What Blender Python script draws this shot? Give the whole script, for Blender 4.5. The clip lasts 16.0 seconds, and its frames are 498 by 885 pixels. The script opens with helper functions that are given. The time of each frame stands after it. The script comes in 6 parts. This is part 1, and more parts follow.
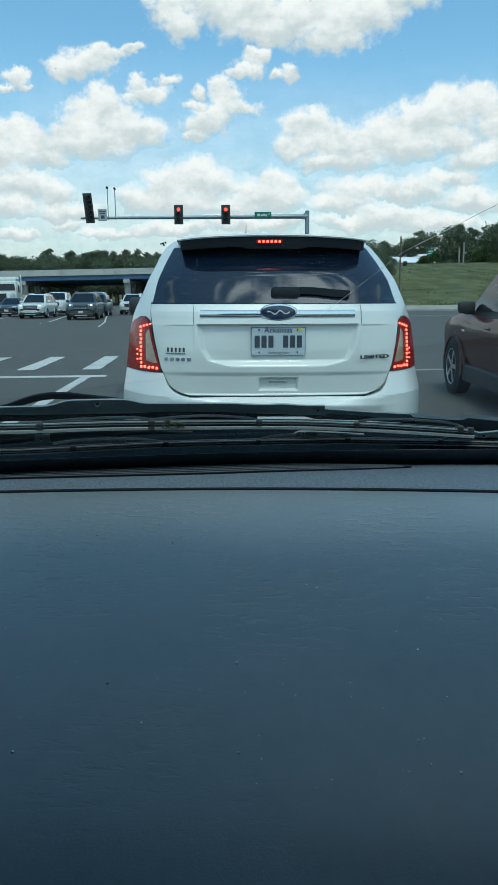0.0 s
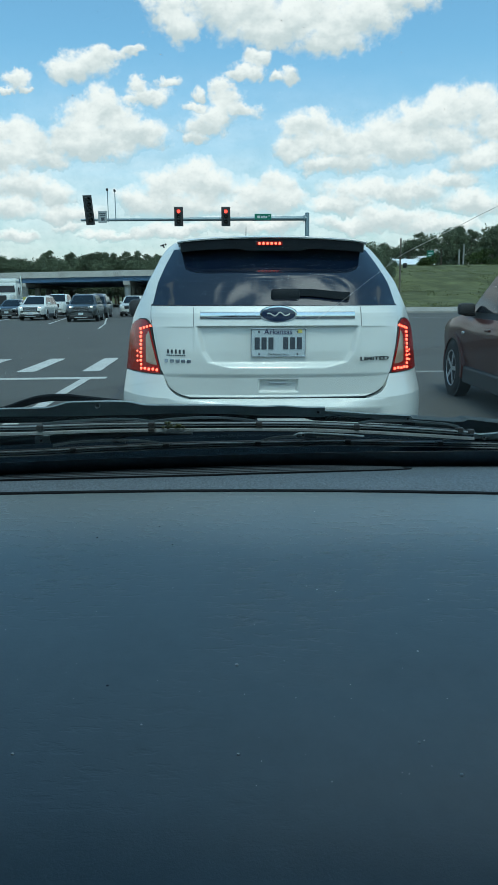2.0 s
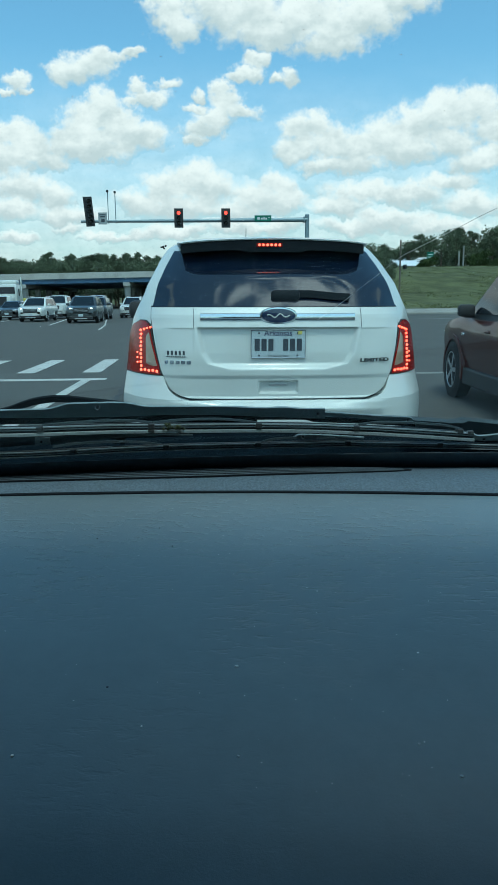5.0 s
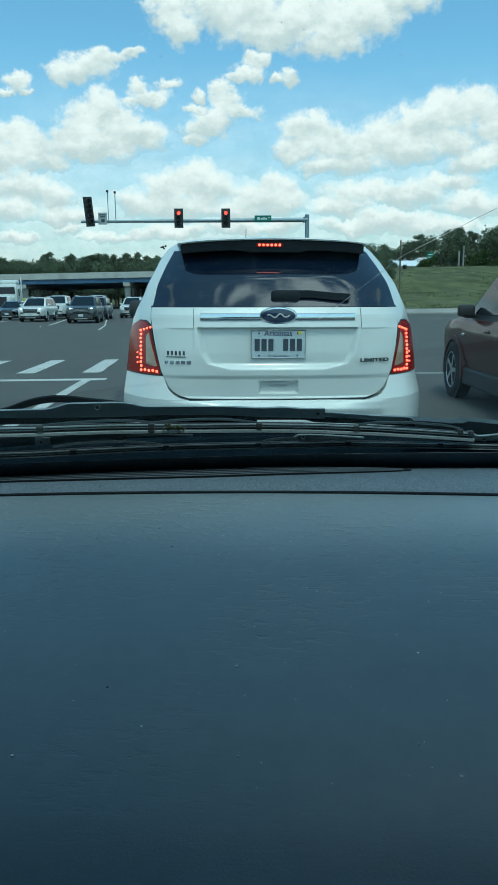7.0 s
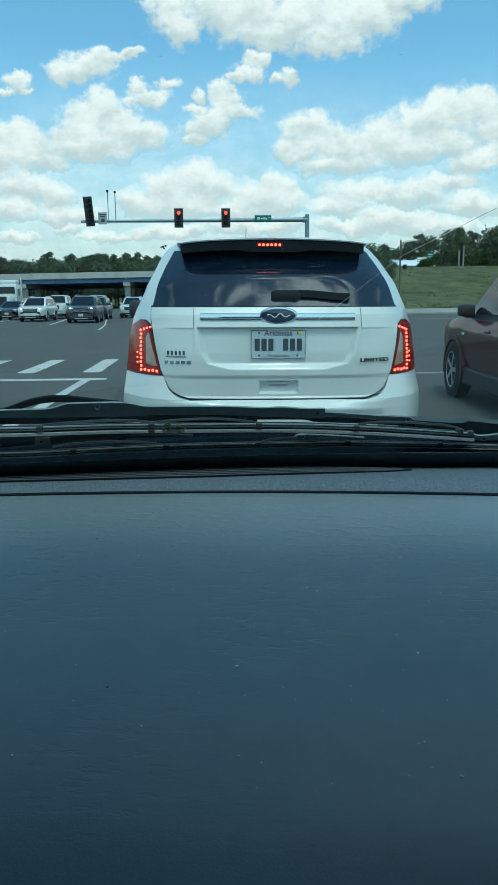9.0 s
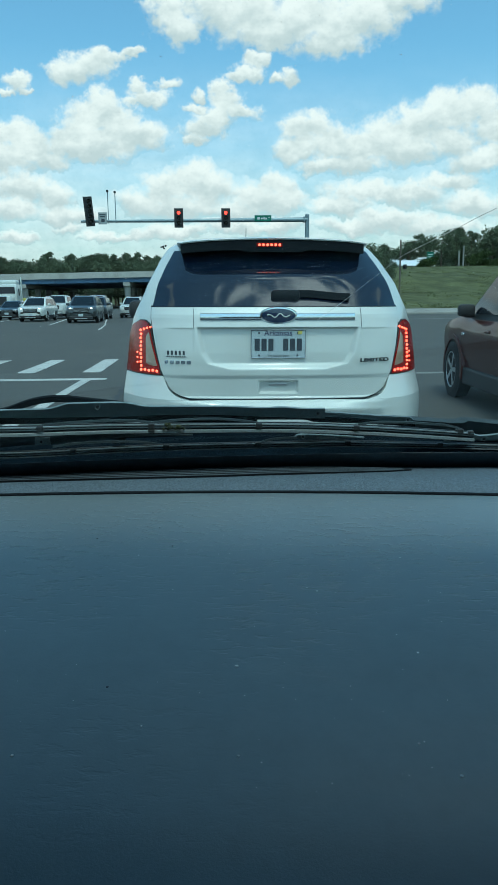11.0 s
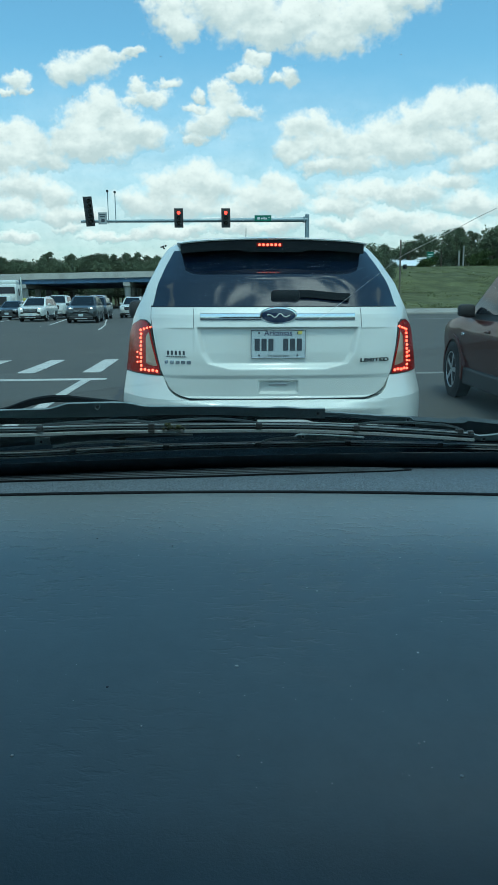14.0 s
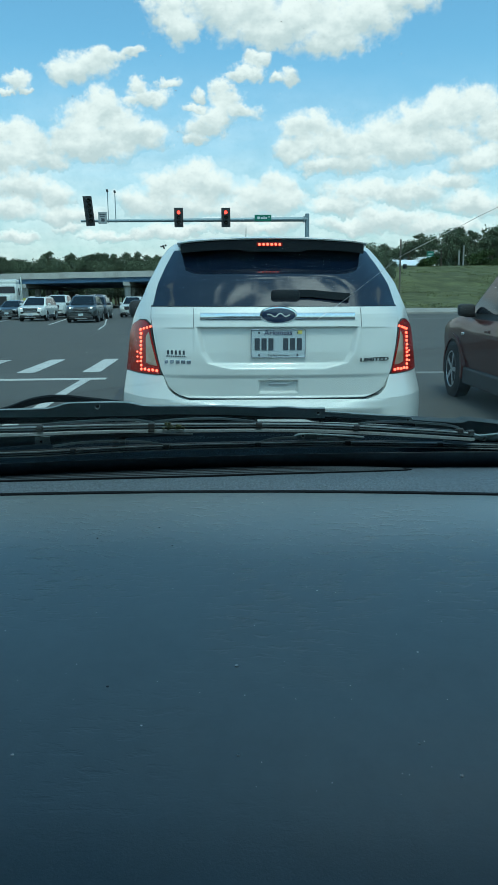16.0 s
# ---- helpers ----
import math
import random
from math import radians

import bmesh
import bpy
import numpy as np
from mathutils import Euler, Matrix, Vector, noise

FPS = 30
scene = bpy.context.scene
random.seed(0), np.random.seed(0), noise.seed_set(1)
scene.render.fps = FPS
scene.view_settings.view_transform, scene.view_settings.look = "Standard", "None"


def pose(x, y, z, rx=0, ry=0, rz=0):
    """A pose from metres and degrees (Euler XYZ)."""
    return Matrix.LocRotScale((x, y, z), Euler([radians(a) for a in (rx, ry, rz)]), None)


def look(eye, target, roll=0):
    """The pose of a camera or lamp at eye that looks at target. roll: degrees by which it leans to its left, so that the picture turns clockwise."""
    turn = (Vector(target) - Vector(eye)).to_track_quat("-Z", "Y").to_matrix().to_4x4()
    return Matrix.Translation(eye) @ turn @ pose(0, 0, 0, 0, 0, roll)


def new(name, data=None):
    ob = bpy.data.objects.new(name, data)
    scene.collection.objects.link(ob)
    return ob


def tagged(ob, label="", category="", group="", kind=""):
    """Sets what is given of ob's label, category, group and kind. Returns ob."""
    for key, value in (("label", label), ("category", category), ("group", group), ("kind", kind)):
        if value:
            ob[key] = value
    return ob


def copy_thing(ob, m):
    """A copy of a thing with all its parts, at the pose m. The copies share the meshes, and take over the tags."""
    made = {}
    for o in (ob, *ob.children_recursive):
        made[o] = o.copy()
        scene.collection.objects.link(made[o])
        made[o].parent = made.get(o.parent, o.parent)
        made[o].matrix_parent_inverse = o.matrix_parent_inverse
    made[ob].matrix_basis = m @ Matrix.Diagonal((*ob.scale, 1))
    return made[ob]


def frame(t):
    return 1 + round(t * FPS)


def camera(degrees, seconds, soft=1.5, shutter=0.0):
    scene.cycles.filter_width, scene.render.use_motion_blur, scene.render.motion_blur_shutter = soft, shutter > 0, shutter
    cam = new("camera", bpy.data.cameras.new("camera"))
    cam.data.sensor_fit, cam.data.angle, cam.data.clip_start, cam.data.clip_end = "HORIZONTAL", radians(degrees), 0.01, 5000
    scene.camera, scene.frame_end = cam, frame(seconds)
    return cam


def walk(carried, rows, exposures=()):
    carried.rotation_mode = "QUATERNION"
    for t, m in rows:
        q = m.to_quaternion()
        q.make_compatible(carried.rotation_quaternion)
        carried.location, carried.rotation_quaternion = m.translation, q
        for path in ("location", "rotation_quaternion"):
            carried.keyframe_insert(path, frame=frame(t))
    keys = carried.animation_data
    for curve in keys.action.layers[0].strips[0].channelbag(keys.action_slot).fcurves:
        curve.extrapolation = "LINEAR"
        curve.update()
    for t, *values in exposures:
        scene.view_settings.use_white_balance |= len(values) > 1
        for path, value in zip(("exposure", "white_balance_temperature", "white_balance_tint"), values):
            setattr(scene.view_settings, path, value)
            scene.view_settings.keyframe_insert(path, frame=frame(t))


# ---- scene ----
# The phone rests in a stopped car; only a slight nod of the car as it settles.
cam = camera(38.1, 16.0)
EYE = (0.0, 0.0, 1.30)


def gaze(nod):
    return pose(*EYE, 90 - 11.12 + nod, 0.5, -2.5)


walk(cam, [(0.0, gaze(-0.24)), (0.5, gaze(-0.22)), (1.0, gaze(-0.20)), (1.5, gaze(-0.12)), (2.0, gaze(-0.10)), (3.0, gaze(-0.05)),
           (4.0, gaze(0.0)), (6.0, gaze(0.01)), (8.0, gaze(0.02)), (9.0, gaze(0.0)), (12.0, gaze(0.0)), (14.0, gaze(0.0)),
           (15.5, gaze(0.0)), (16.0, gaze(-0.03))],
     [(0.0, 0.38, 6080, 6), (1.5, 0.38, 6040, 5), (2.5, 0.37, 5980, 1), (3.5, 0.37, 5790, -3), (3.7, 0.37, 5780, -3), (4.0, 0.36, 5470, 0), (4.6, 0.37, 5780, -3), (6.5, 0.37, 5620, -3), (7.0, 0.37, 5800, -5), (9.0, 0.37, 5800, -4), (13.0, 0.37, 5780, -4), (13.5, 0.37, 5650, -3), (14.0, 0.37, 5780, -5), (16.0, 0.37, 5790, -4)])

# ---------------------------------------------------------------- sky and sun
SUN_EL, SUN_AZ = 64.0, 172.0          # degrees; azimuth clockwise from +y
sun = new("sun", bpy.data.lights.new("sun", "SUN"))
sun.data.energy, sun.data.angle, sun.data.color = 1.1, radians(14), (1.0, 0.95, 0.88)
az, el = radians(SUN_AZ), radians(SUN_EL)
toward = Vector((math.sin(az) * math.cos(el), math.cos(az) * math.cos(el), math.sin(el)))
sun.matrix_world = look(toward * 100, (0, 0, 0))
SKY_GAIN, CLOUD_GAIN = 0.15, 0.85

# Cumulus clouds: ellipses in the sky's plane ahead (right, up, half-width, half-height), one row of puffs a cloud.
CLOUDS = []


def cloud(*puffs):
    CLOUDS.extend(puffs)


cloud((-0.054, 0.359, 0.030, 0.029), (-0.040, 0.340, 0.021, 0.022), (0.003, 0.365, 0.050, 0.031), (0.053, 0.357, 0.057, 0.040), (0.111, 0.350, 0.065, 0.039), (0.161, 0.347, 0.058, 0.036), (0.205, 0.361, 0.051, 0.033), (0.248, 0.381, 0.044, 0.023), (0.154, 0.326, 0.044, 0.017), (0.075, 0.330, 0.051, 0.018))
cloud((-0.163, 0.294, 0.036, 0.020), (-0.188, 0.289, 0.027, 0.016), (-0.141, 0.301, 0.025, 0.015), (-0.123, 0.306, 0.018, 0.009), (-0.102, 0.312, 0.016, 0.007))
cloud((-0.246, 0.273, 0.016, 0.011), (-0.249, 0.279, 0.009, 0.009), (-0.264, 0.262, 0.016, 0.006), (-0.236, 0.265, 0.011, 0.005))
cloud((-0.144, 0.249, 0.020, 0.019), (-0.166, 0.229, 0.036, 0.026), (-0.127, 0.229, 0.036, 0.024), (-0.182, 0.208, 0.036, 0.022), (-0.139, 0.205, 0.051, 0.024), (-0.095, 0.212, 0.037, 0.019), (-0.197, 0.195, 0.025, 0.014), (-0.157, 0.191, 0.044, 0.012))
cloud((-0.082, 0.258, 0.027, 0.013), (-0.096, 0.270, 0.011, 0.009), (-0.056, 0.272, 0.016, 0.006), (-0.104, 0.249, 0.013, 0.008))
cloud((0.053, 0.304, 0.016, 0.012), (0.045, 0.287, 0.020, 0.012), (0.031, 0.280, 0.015, 0.008), (0.012, 0.267, 0.016, 0.015), (0.016, 0.250, 0.023, 0.017), (0.001, 0.233, 0.029, 0.017), (-0.014, 0.219, 0.028, 0.015), (0.038, 0.236, 0.024, 0.011), (-0.017, 0.260, 0.010, 0.011), (-0.024, 0.246, 0.016, 0.006), (-0.022, 0.205, 0.018, 0.007))
cloud((0.100, 0.287, 0.013, 0.011), (0.082, 0.282, 0.010, 0.007))
cloud((-0.261, 0.212, 0.040, 0.019), (-0.241, 0.195, 0.040, 0.024), (-0.270, 0.184, 0.043, 0.024), (-0.212, 0.181, 0.025, 0.010))
cloud((0.111, 0.222, 0.024, 0.022), (0.130, 0.226, 0.026, 0.019), (0.111, 0.197, 0.034, 0.022), (0.156, 0.205, 0.037, 0.024), (0.194, 0.197, 0.041, 0.027), (0.179, 0.177, 0.053, 0.014), (0.231, 0.208, 0.041, 0.029), (0.268, 0.229, 0.038, 0.028), (0.261, 0.194, 0.045, 0.022), (0.305, 0.240, 0.038, 0.029), (0.349, 0.247, 0.038, 0.031), (0.314, 0.209, 0.045, 0.024), (0.373, 0.223, 0.034, 0.024), (0.145, 0.173, 0.045, 0.010))
cloud((-0.030, 0.163, 0.028, 0.022), (-0.060, 0.149, 0.037, 0.023), (-0.008, 0.145, 0.034, 0.021), (-0.098, 0.131, 0.037, 0.017), (-0.046, 0.124, 0.060, 0.018))
cloud((0.082, 0.152, 0.022, 0.017), (0.052, 0.138, 0.034, 0.020), (0.089, 0.131, 0.034, 0.020), (0.029, 0.120, 0.030, 0.014))
cloud((-0.251, 0.149, 0.040, 0.020), (-0.208, 0.139, 0.033, 0.018), (-0.267, 0.121, 0.044, 0.016), (-0.194, 0.114, 0.044, 0.013))
cloud((0.346, 0.177, 0.038, 0.020), (0.369, 0.192, 0.023, 0.016), (0.316, 0.152, 0.046, 0.013), (0.195, 0.141, 0.053, 0.014), (0.256, 0.137, 0.054, 0.016), (0.165, 0.123, 0.046, 0.013), (0.341, 0.126, 0.046, 0.016), (0.241, 0.108, 0.061, 0.013), (0.303, 0.097, 0.062, 0.012), (0.180, 0.098, 0.046, 0.010))
cloud((-0.195, 0.098, 0.022, 0.006), (-0.137, 0.086, 0.045, 0.007), (-0.062, 0.092, 0.053, 0.010), (-0.263, 0.082, 0.030, 0.009), (0.051, 0.098, 0.076, 0.010))


def node_tools(tree):
    def add(kind, **inputs):
        n = tree.nodes.new(kind)
        for k, v in inputs.items():
            if k in ("operation", "blend_type", "data_type", "noise_dimensions", "interpolation_type", "feature", "clamp", "use_clamp", "sky_type"):
                if k == "operation":
                    n.operation = v
                elif k == "blend_type":
                    n.blend_type = v
                elif k == "data_type":
                    n.data_type = v
                elif k == "interpolation_type":
                    n.interpolation_type = v
                elif k == "feature":
                    n.feature = v
                elif k == "use_clamp":
                    n.use_clamp = v
                elif k == "noise_dimensions":
                    n.noise_dimensions = v
                continue
            slot = n.inputs[int(k[1:])] if k[0] == "i" and k[1:].isdigit() else n.inputs[k.replace("_", " ")]
            if isinstance(v, bpy.types.NodeSocket):
                tree.links.new(v, slot)
            else:
                slot.default_value = v
        return n
    return add


def cloud_density():
    """A node group: sky-plane place in; cloud density and the height within its puff out."""
    tree = bpy.data.node_groups.new("cloud_density", "ShaderNodeTree")
    tree.interface.new_socket("place", in_out="INPUT", socket_type="NodeSocketVector")
    tree.interface.new_socket("density", in_out="OUTPUT", socket_type="NodeSocketFloat")
    tree.interface.new_socket("lift", in_out="OUTPUT", socket_type="NodeSocketFloat")
    add = node_tools(tree)
    place = tree.nodes.new("NodeGroupInput").outputs[0]
    warp = add("ShaderNodeTexNoise", Vector=place, Scale=24.0, Detail=7.0, Roughness=0.66)
    warped = add("ShaderNodeVectorMath", operation="SUBTRACT", i0=warp.outputs["Color"], i1=(0.5, 0.5, 0.5))
    warped = add("ShaderNodeVectorMath", operation="MULTIPLY", i0=warped.outputs[0], i1=(0.058, 0.046, 0.0))
    warped = add("ShaderNodeVectorMath", operation="ADD", i0=place, i1=warped.outputs[0]).outputs[0]
    total = lean = weight = None
    for u, v, a, b in CLOUDS:
        d = add("ShaderNodeVectorMath", operation="MULTIPLY_ADD", i0=warped, i1=(1 / a, 1 / b, 0.0), i2=(-u / a, -v / b, 0.0)).outputs[0]
        r = add("ShaderNodeVectorMath", operation="LENGTH", i0=d).outputs["Value"]
        one = add("ShaderNodeMath", operation="SUBTRACT", i0=1.16, i1=r).outputs[0]
        w = add("ShaderNodeMath", operation="MAXIMUM", i0=one, i1=0.0).outputs[0]
        pull = add("ShaderNodeVectorMath", operation="SCALE", i0=d, Scale=w).outputs[0]
        if total is None:
            total, lean, weight = one, pull, w
            continue
        total = add("ShaderNodeMath", operation="SMOOTH_MAX", i0=total, i1=one, i2=0.20).outputs[0]
        lean = add("ShaderNodeVectorMath", operation="ADD", i0=lean, i1=pull).outputs[0]
        weight = add("ShaderNodeMath", operation="ADD", i0=weight, i1=w).outputs[0]
    fine = add("ShaderNodeTexNoise", Vector=place, Scale=40.0, Detail=8.0, Roughness=0.68)
    dense = add("ShaderNodeMath", operation="MULTIPLY_ADD", i0=fine.outputs[0], i1=1.7, i2=total)
    dense = add("ShaderNodeMath", operation="SUBTRACT", i0=dense.outputs[0], i1=0.85)
    lean = add("ShaderNodeSeparateXYZ", i0=lean).outputs[1]
    weight = add("ShaderNodeMath", operation="MAXIMUM", i0=weight, i1=0.05).outputs[0]
    lift = add("ShaderNodeMath", operation="DIVIDE", i0=lean, i1=weight)
    drawn = add("ShaderNodeVectorMath", operation="MULTIPLY", i0=place, i1=(1.0, 1.5, 1.0))
    puffs = add("ShaderNodeTexNoise", Vector=drawn.outputs[0], Scale=26.0, Detail=8.0, Roughness=0.6)
    lift = add("ShaderNodeMath", operation="MULTIPLY_ADD", i0=puffs.outputs[0], i1=2.6, i2=lift.outputs[0])
    lift = add("ShaderNodeMath", operation="SUBTRACT", i0=lift.outputs[0], i1=1.3)
    out = tree.nodes.new("NodeGroupOutput")
    tree.links.new(dense.outputs[0], out.inputs[0])
    tree.links.new(lift.outputs[0], out.inputs[1])
    return tree


def build_sky():
    world = bpy.data.worlds.new("sky")
    scene.world = world
    world.use_nodes = True
    tree = world.node_tree
    tree.nodes.clear()
    add = node_tools(tree)
    sky = tree.nodes.new("ShaderNodeTexSky")
    sky.sky_type, sky.sun_disc = "NISHITA", False
    sky.sun_elevation, sky.sun_rotation = el, az
    sky.air_density, sky.dust_density, sky.ozone_density = 1.0, 2.2, 0.6
    way = add("ShaderNodeTexCoord").outputs["Generated"]
    parts = add("ShaderNodeSeparateXYZ", i0=way)
    ahead = add("ShaderNodeMath", operation="MAXIMUM", i0=parts.outputs[1], i1=0.12)
    u = add("ShaderNodeMath", operation="DIVIDE", i0=parts.outputs[0], i1=ahead.outputs[0])
    v = add("ShaderNodeMath", operation="DIVIDE", i0=parts.outputs[2], i1=ahead.outputs[0])
    place = add("ShaderNodeCombineXYZ", i0=u.outputs[0], i1=v.outputs[0])
    group = cloud_density()

    def density(vec):
        n = tree.nodes.new("ShaderNodeGroup")
        n.node_tree = group
        tree.links.new(vec, n.inputs[0])
        return n.outputs

    front, lift = density(place.outputs[0])[:2]
    above = add("ShaderNodeMath", operation="MULTIPLY_ADD", i0=lift, i1=-0.62, i2=0.62).outputs[0]
    # the rest of the sky: scattered clouds on a flat layer
    up = add("ShaderNodeMath", operation="MAXIMUM", i0=parts.outputs[2], i1=0.03)
    flat = add("ShaderNodeVectorMath", operation="DIVIDE", i0=way, i1=add("ShaderNodeCombineXYZ", i0=up.outputs[0], i1=up.outputs[0], i2=up.outputs[0]).outputs[0])
    layer = add("ShaderNodeTexNoise", Vector=flat.outputs[0], Scale=4.0, Detail=6.0, Roughness=0.5)
    back = add("ShaderNodeMath", operation="MULTIPLY_ADD", i0=layer.outputs[0], i1=4.5, i2=-2.1)
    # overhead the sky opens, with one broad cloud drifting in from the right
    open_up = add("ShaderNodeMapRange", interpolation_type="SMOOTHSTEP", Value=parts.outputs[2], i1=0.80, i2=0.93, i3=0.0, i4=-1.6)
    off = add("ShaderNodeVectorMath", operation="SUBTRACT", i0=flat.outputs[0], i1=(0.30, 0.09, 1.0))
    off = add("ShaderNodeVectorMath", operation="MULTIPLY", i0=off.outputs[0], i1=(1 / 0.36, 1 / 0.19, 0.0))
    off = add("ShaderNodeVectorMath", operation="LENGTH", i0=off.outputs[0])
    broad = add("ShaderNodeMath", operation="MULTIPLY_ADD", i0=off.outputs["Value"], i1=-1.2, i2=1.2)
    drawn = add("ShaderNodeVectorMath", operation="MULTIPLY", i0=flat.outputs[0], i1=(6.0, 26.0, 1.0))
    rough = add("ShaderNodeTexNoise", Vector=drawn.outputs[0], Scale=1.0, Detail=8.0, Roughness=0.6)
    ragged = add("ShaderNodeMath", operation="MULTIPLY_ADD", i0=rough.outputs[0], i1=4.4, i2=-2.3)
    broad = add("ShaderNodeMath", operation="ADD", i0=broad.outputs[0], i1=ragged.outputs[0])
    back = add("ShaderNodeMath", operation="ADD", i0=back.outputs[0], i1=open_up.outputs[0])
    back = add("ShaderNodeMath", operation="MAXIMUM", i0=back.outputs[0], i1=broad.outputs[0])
    side = add("ShaderNodeMapRange", interpolation_type="SMOOTHSTEP", Value=parts.outputs[1], i1=0.35, i2=0.6)
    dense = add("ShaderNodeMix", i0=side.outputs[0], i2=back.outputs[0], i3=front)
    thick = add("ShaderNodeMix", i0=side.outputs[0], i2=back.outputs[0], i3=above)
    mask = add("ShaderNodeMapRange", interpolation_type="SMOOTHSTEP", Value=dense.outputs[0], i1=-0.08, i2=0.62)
    # thin haze and veil cloud low over the land
    streak = add("ShaderNodeTexNoise", Vector=add("ShaderNodeVectorMath", operation="MULTIPLY", i0=place.outputs[0], i1=(6.0, 22.0, 1.0)).outputs[0], Scale=1.0, Detail=5.0)
    low = add("ShaderNodeMapRange", interpolation_type="SMOOTHSTEP", Value=v.outputs[0], i1=0.34, i2=0.04)
    thin = add("ShaderNodeMapRange", Value=streak.outputs[0], i1=0.25, i2=0.75, i3=0.5, i4=0.95)
    veil = add("ShaderNodeMath", operation="MULTIPLY", i0=low.outputs[0], i1=thin.outputs[0])
    left_clear = add("ShaderNodeMath", operation="SUBTRACT", i0=1.0, i1=mask.outputs[0])
    mask = add("ShaderNodeMath", operation="MULTIPLY_ADD", i0=left_clear.outputs[0], i1=veil.outputs[0], i2=mask.outputs[0])
    under = add("ShaderNodeMapRange", interpolation_type="SMOOTHSTEP", Value=thick.outputs[0], i1=0.20, i2=1.10)
    lit = add("ShaderNodeMix", data_type="RGBA", i0=under.outputs[0], i6=(1.06, 0.94, 0.895, 1), i7=(0.675, 0.66, 0.655, 1))
    high = add("ShaderNodeMapRange", interpolation_type="SMOOTHSTEP", Value=parts.outputs[2], i1=0.84, i2=0.97)
    sunny = add("ShaderNodeMix", data_type="RGBA", i0=high.outputs[0], i6=(0.66, 0.74, 0.80, 1), i7=(2.7, 2.75, 2.75, 1))
    lit = add("ShaderNodeMix", data_type="RGBA", i0=side.outputs[0], i6=sunny.outputs[2], i7=lit.outputs[2])
    lit = add("ShaderNodeVectorMath", operation="SCALE", i0=lit.outputs[2], Scale=CLOUD_GAIN)
    clear = add("ShaderNodeVectorMath", operation="MULTIPLY", i0=sky.outputs[0], i1=(0.81, 1.06, 1.05))
    blue = add("ShaderNodeVectorMath", operation="SCALE", i0=clear.outputs[0], Scale=SKY_GAIN)
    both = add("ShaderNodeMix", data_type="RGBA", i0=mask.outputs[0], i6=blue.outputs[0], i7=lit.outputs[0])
    ground = add("ShaderNodeMapRange", Value=parts.outputs[2], i1=-0.02, i2=0.0)
    whole = add("ShaderNodeMix", data_type="RGBA", i0=ground.outputs[0], i6=(0.08, 0.09, 0.07, 1), i7=both.outputs[2])
    shade = add("ShaderNodeBackground", Color=whole.outputs[2], Strength=1.0)
    tree.links.new(shade.outputs[0], tree.nodes.new("ShaderNodeOutputWorld").inputs[0])


build_sky()

# ---------------------------------------------------------------- materials


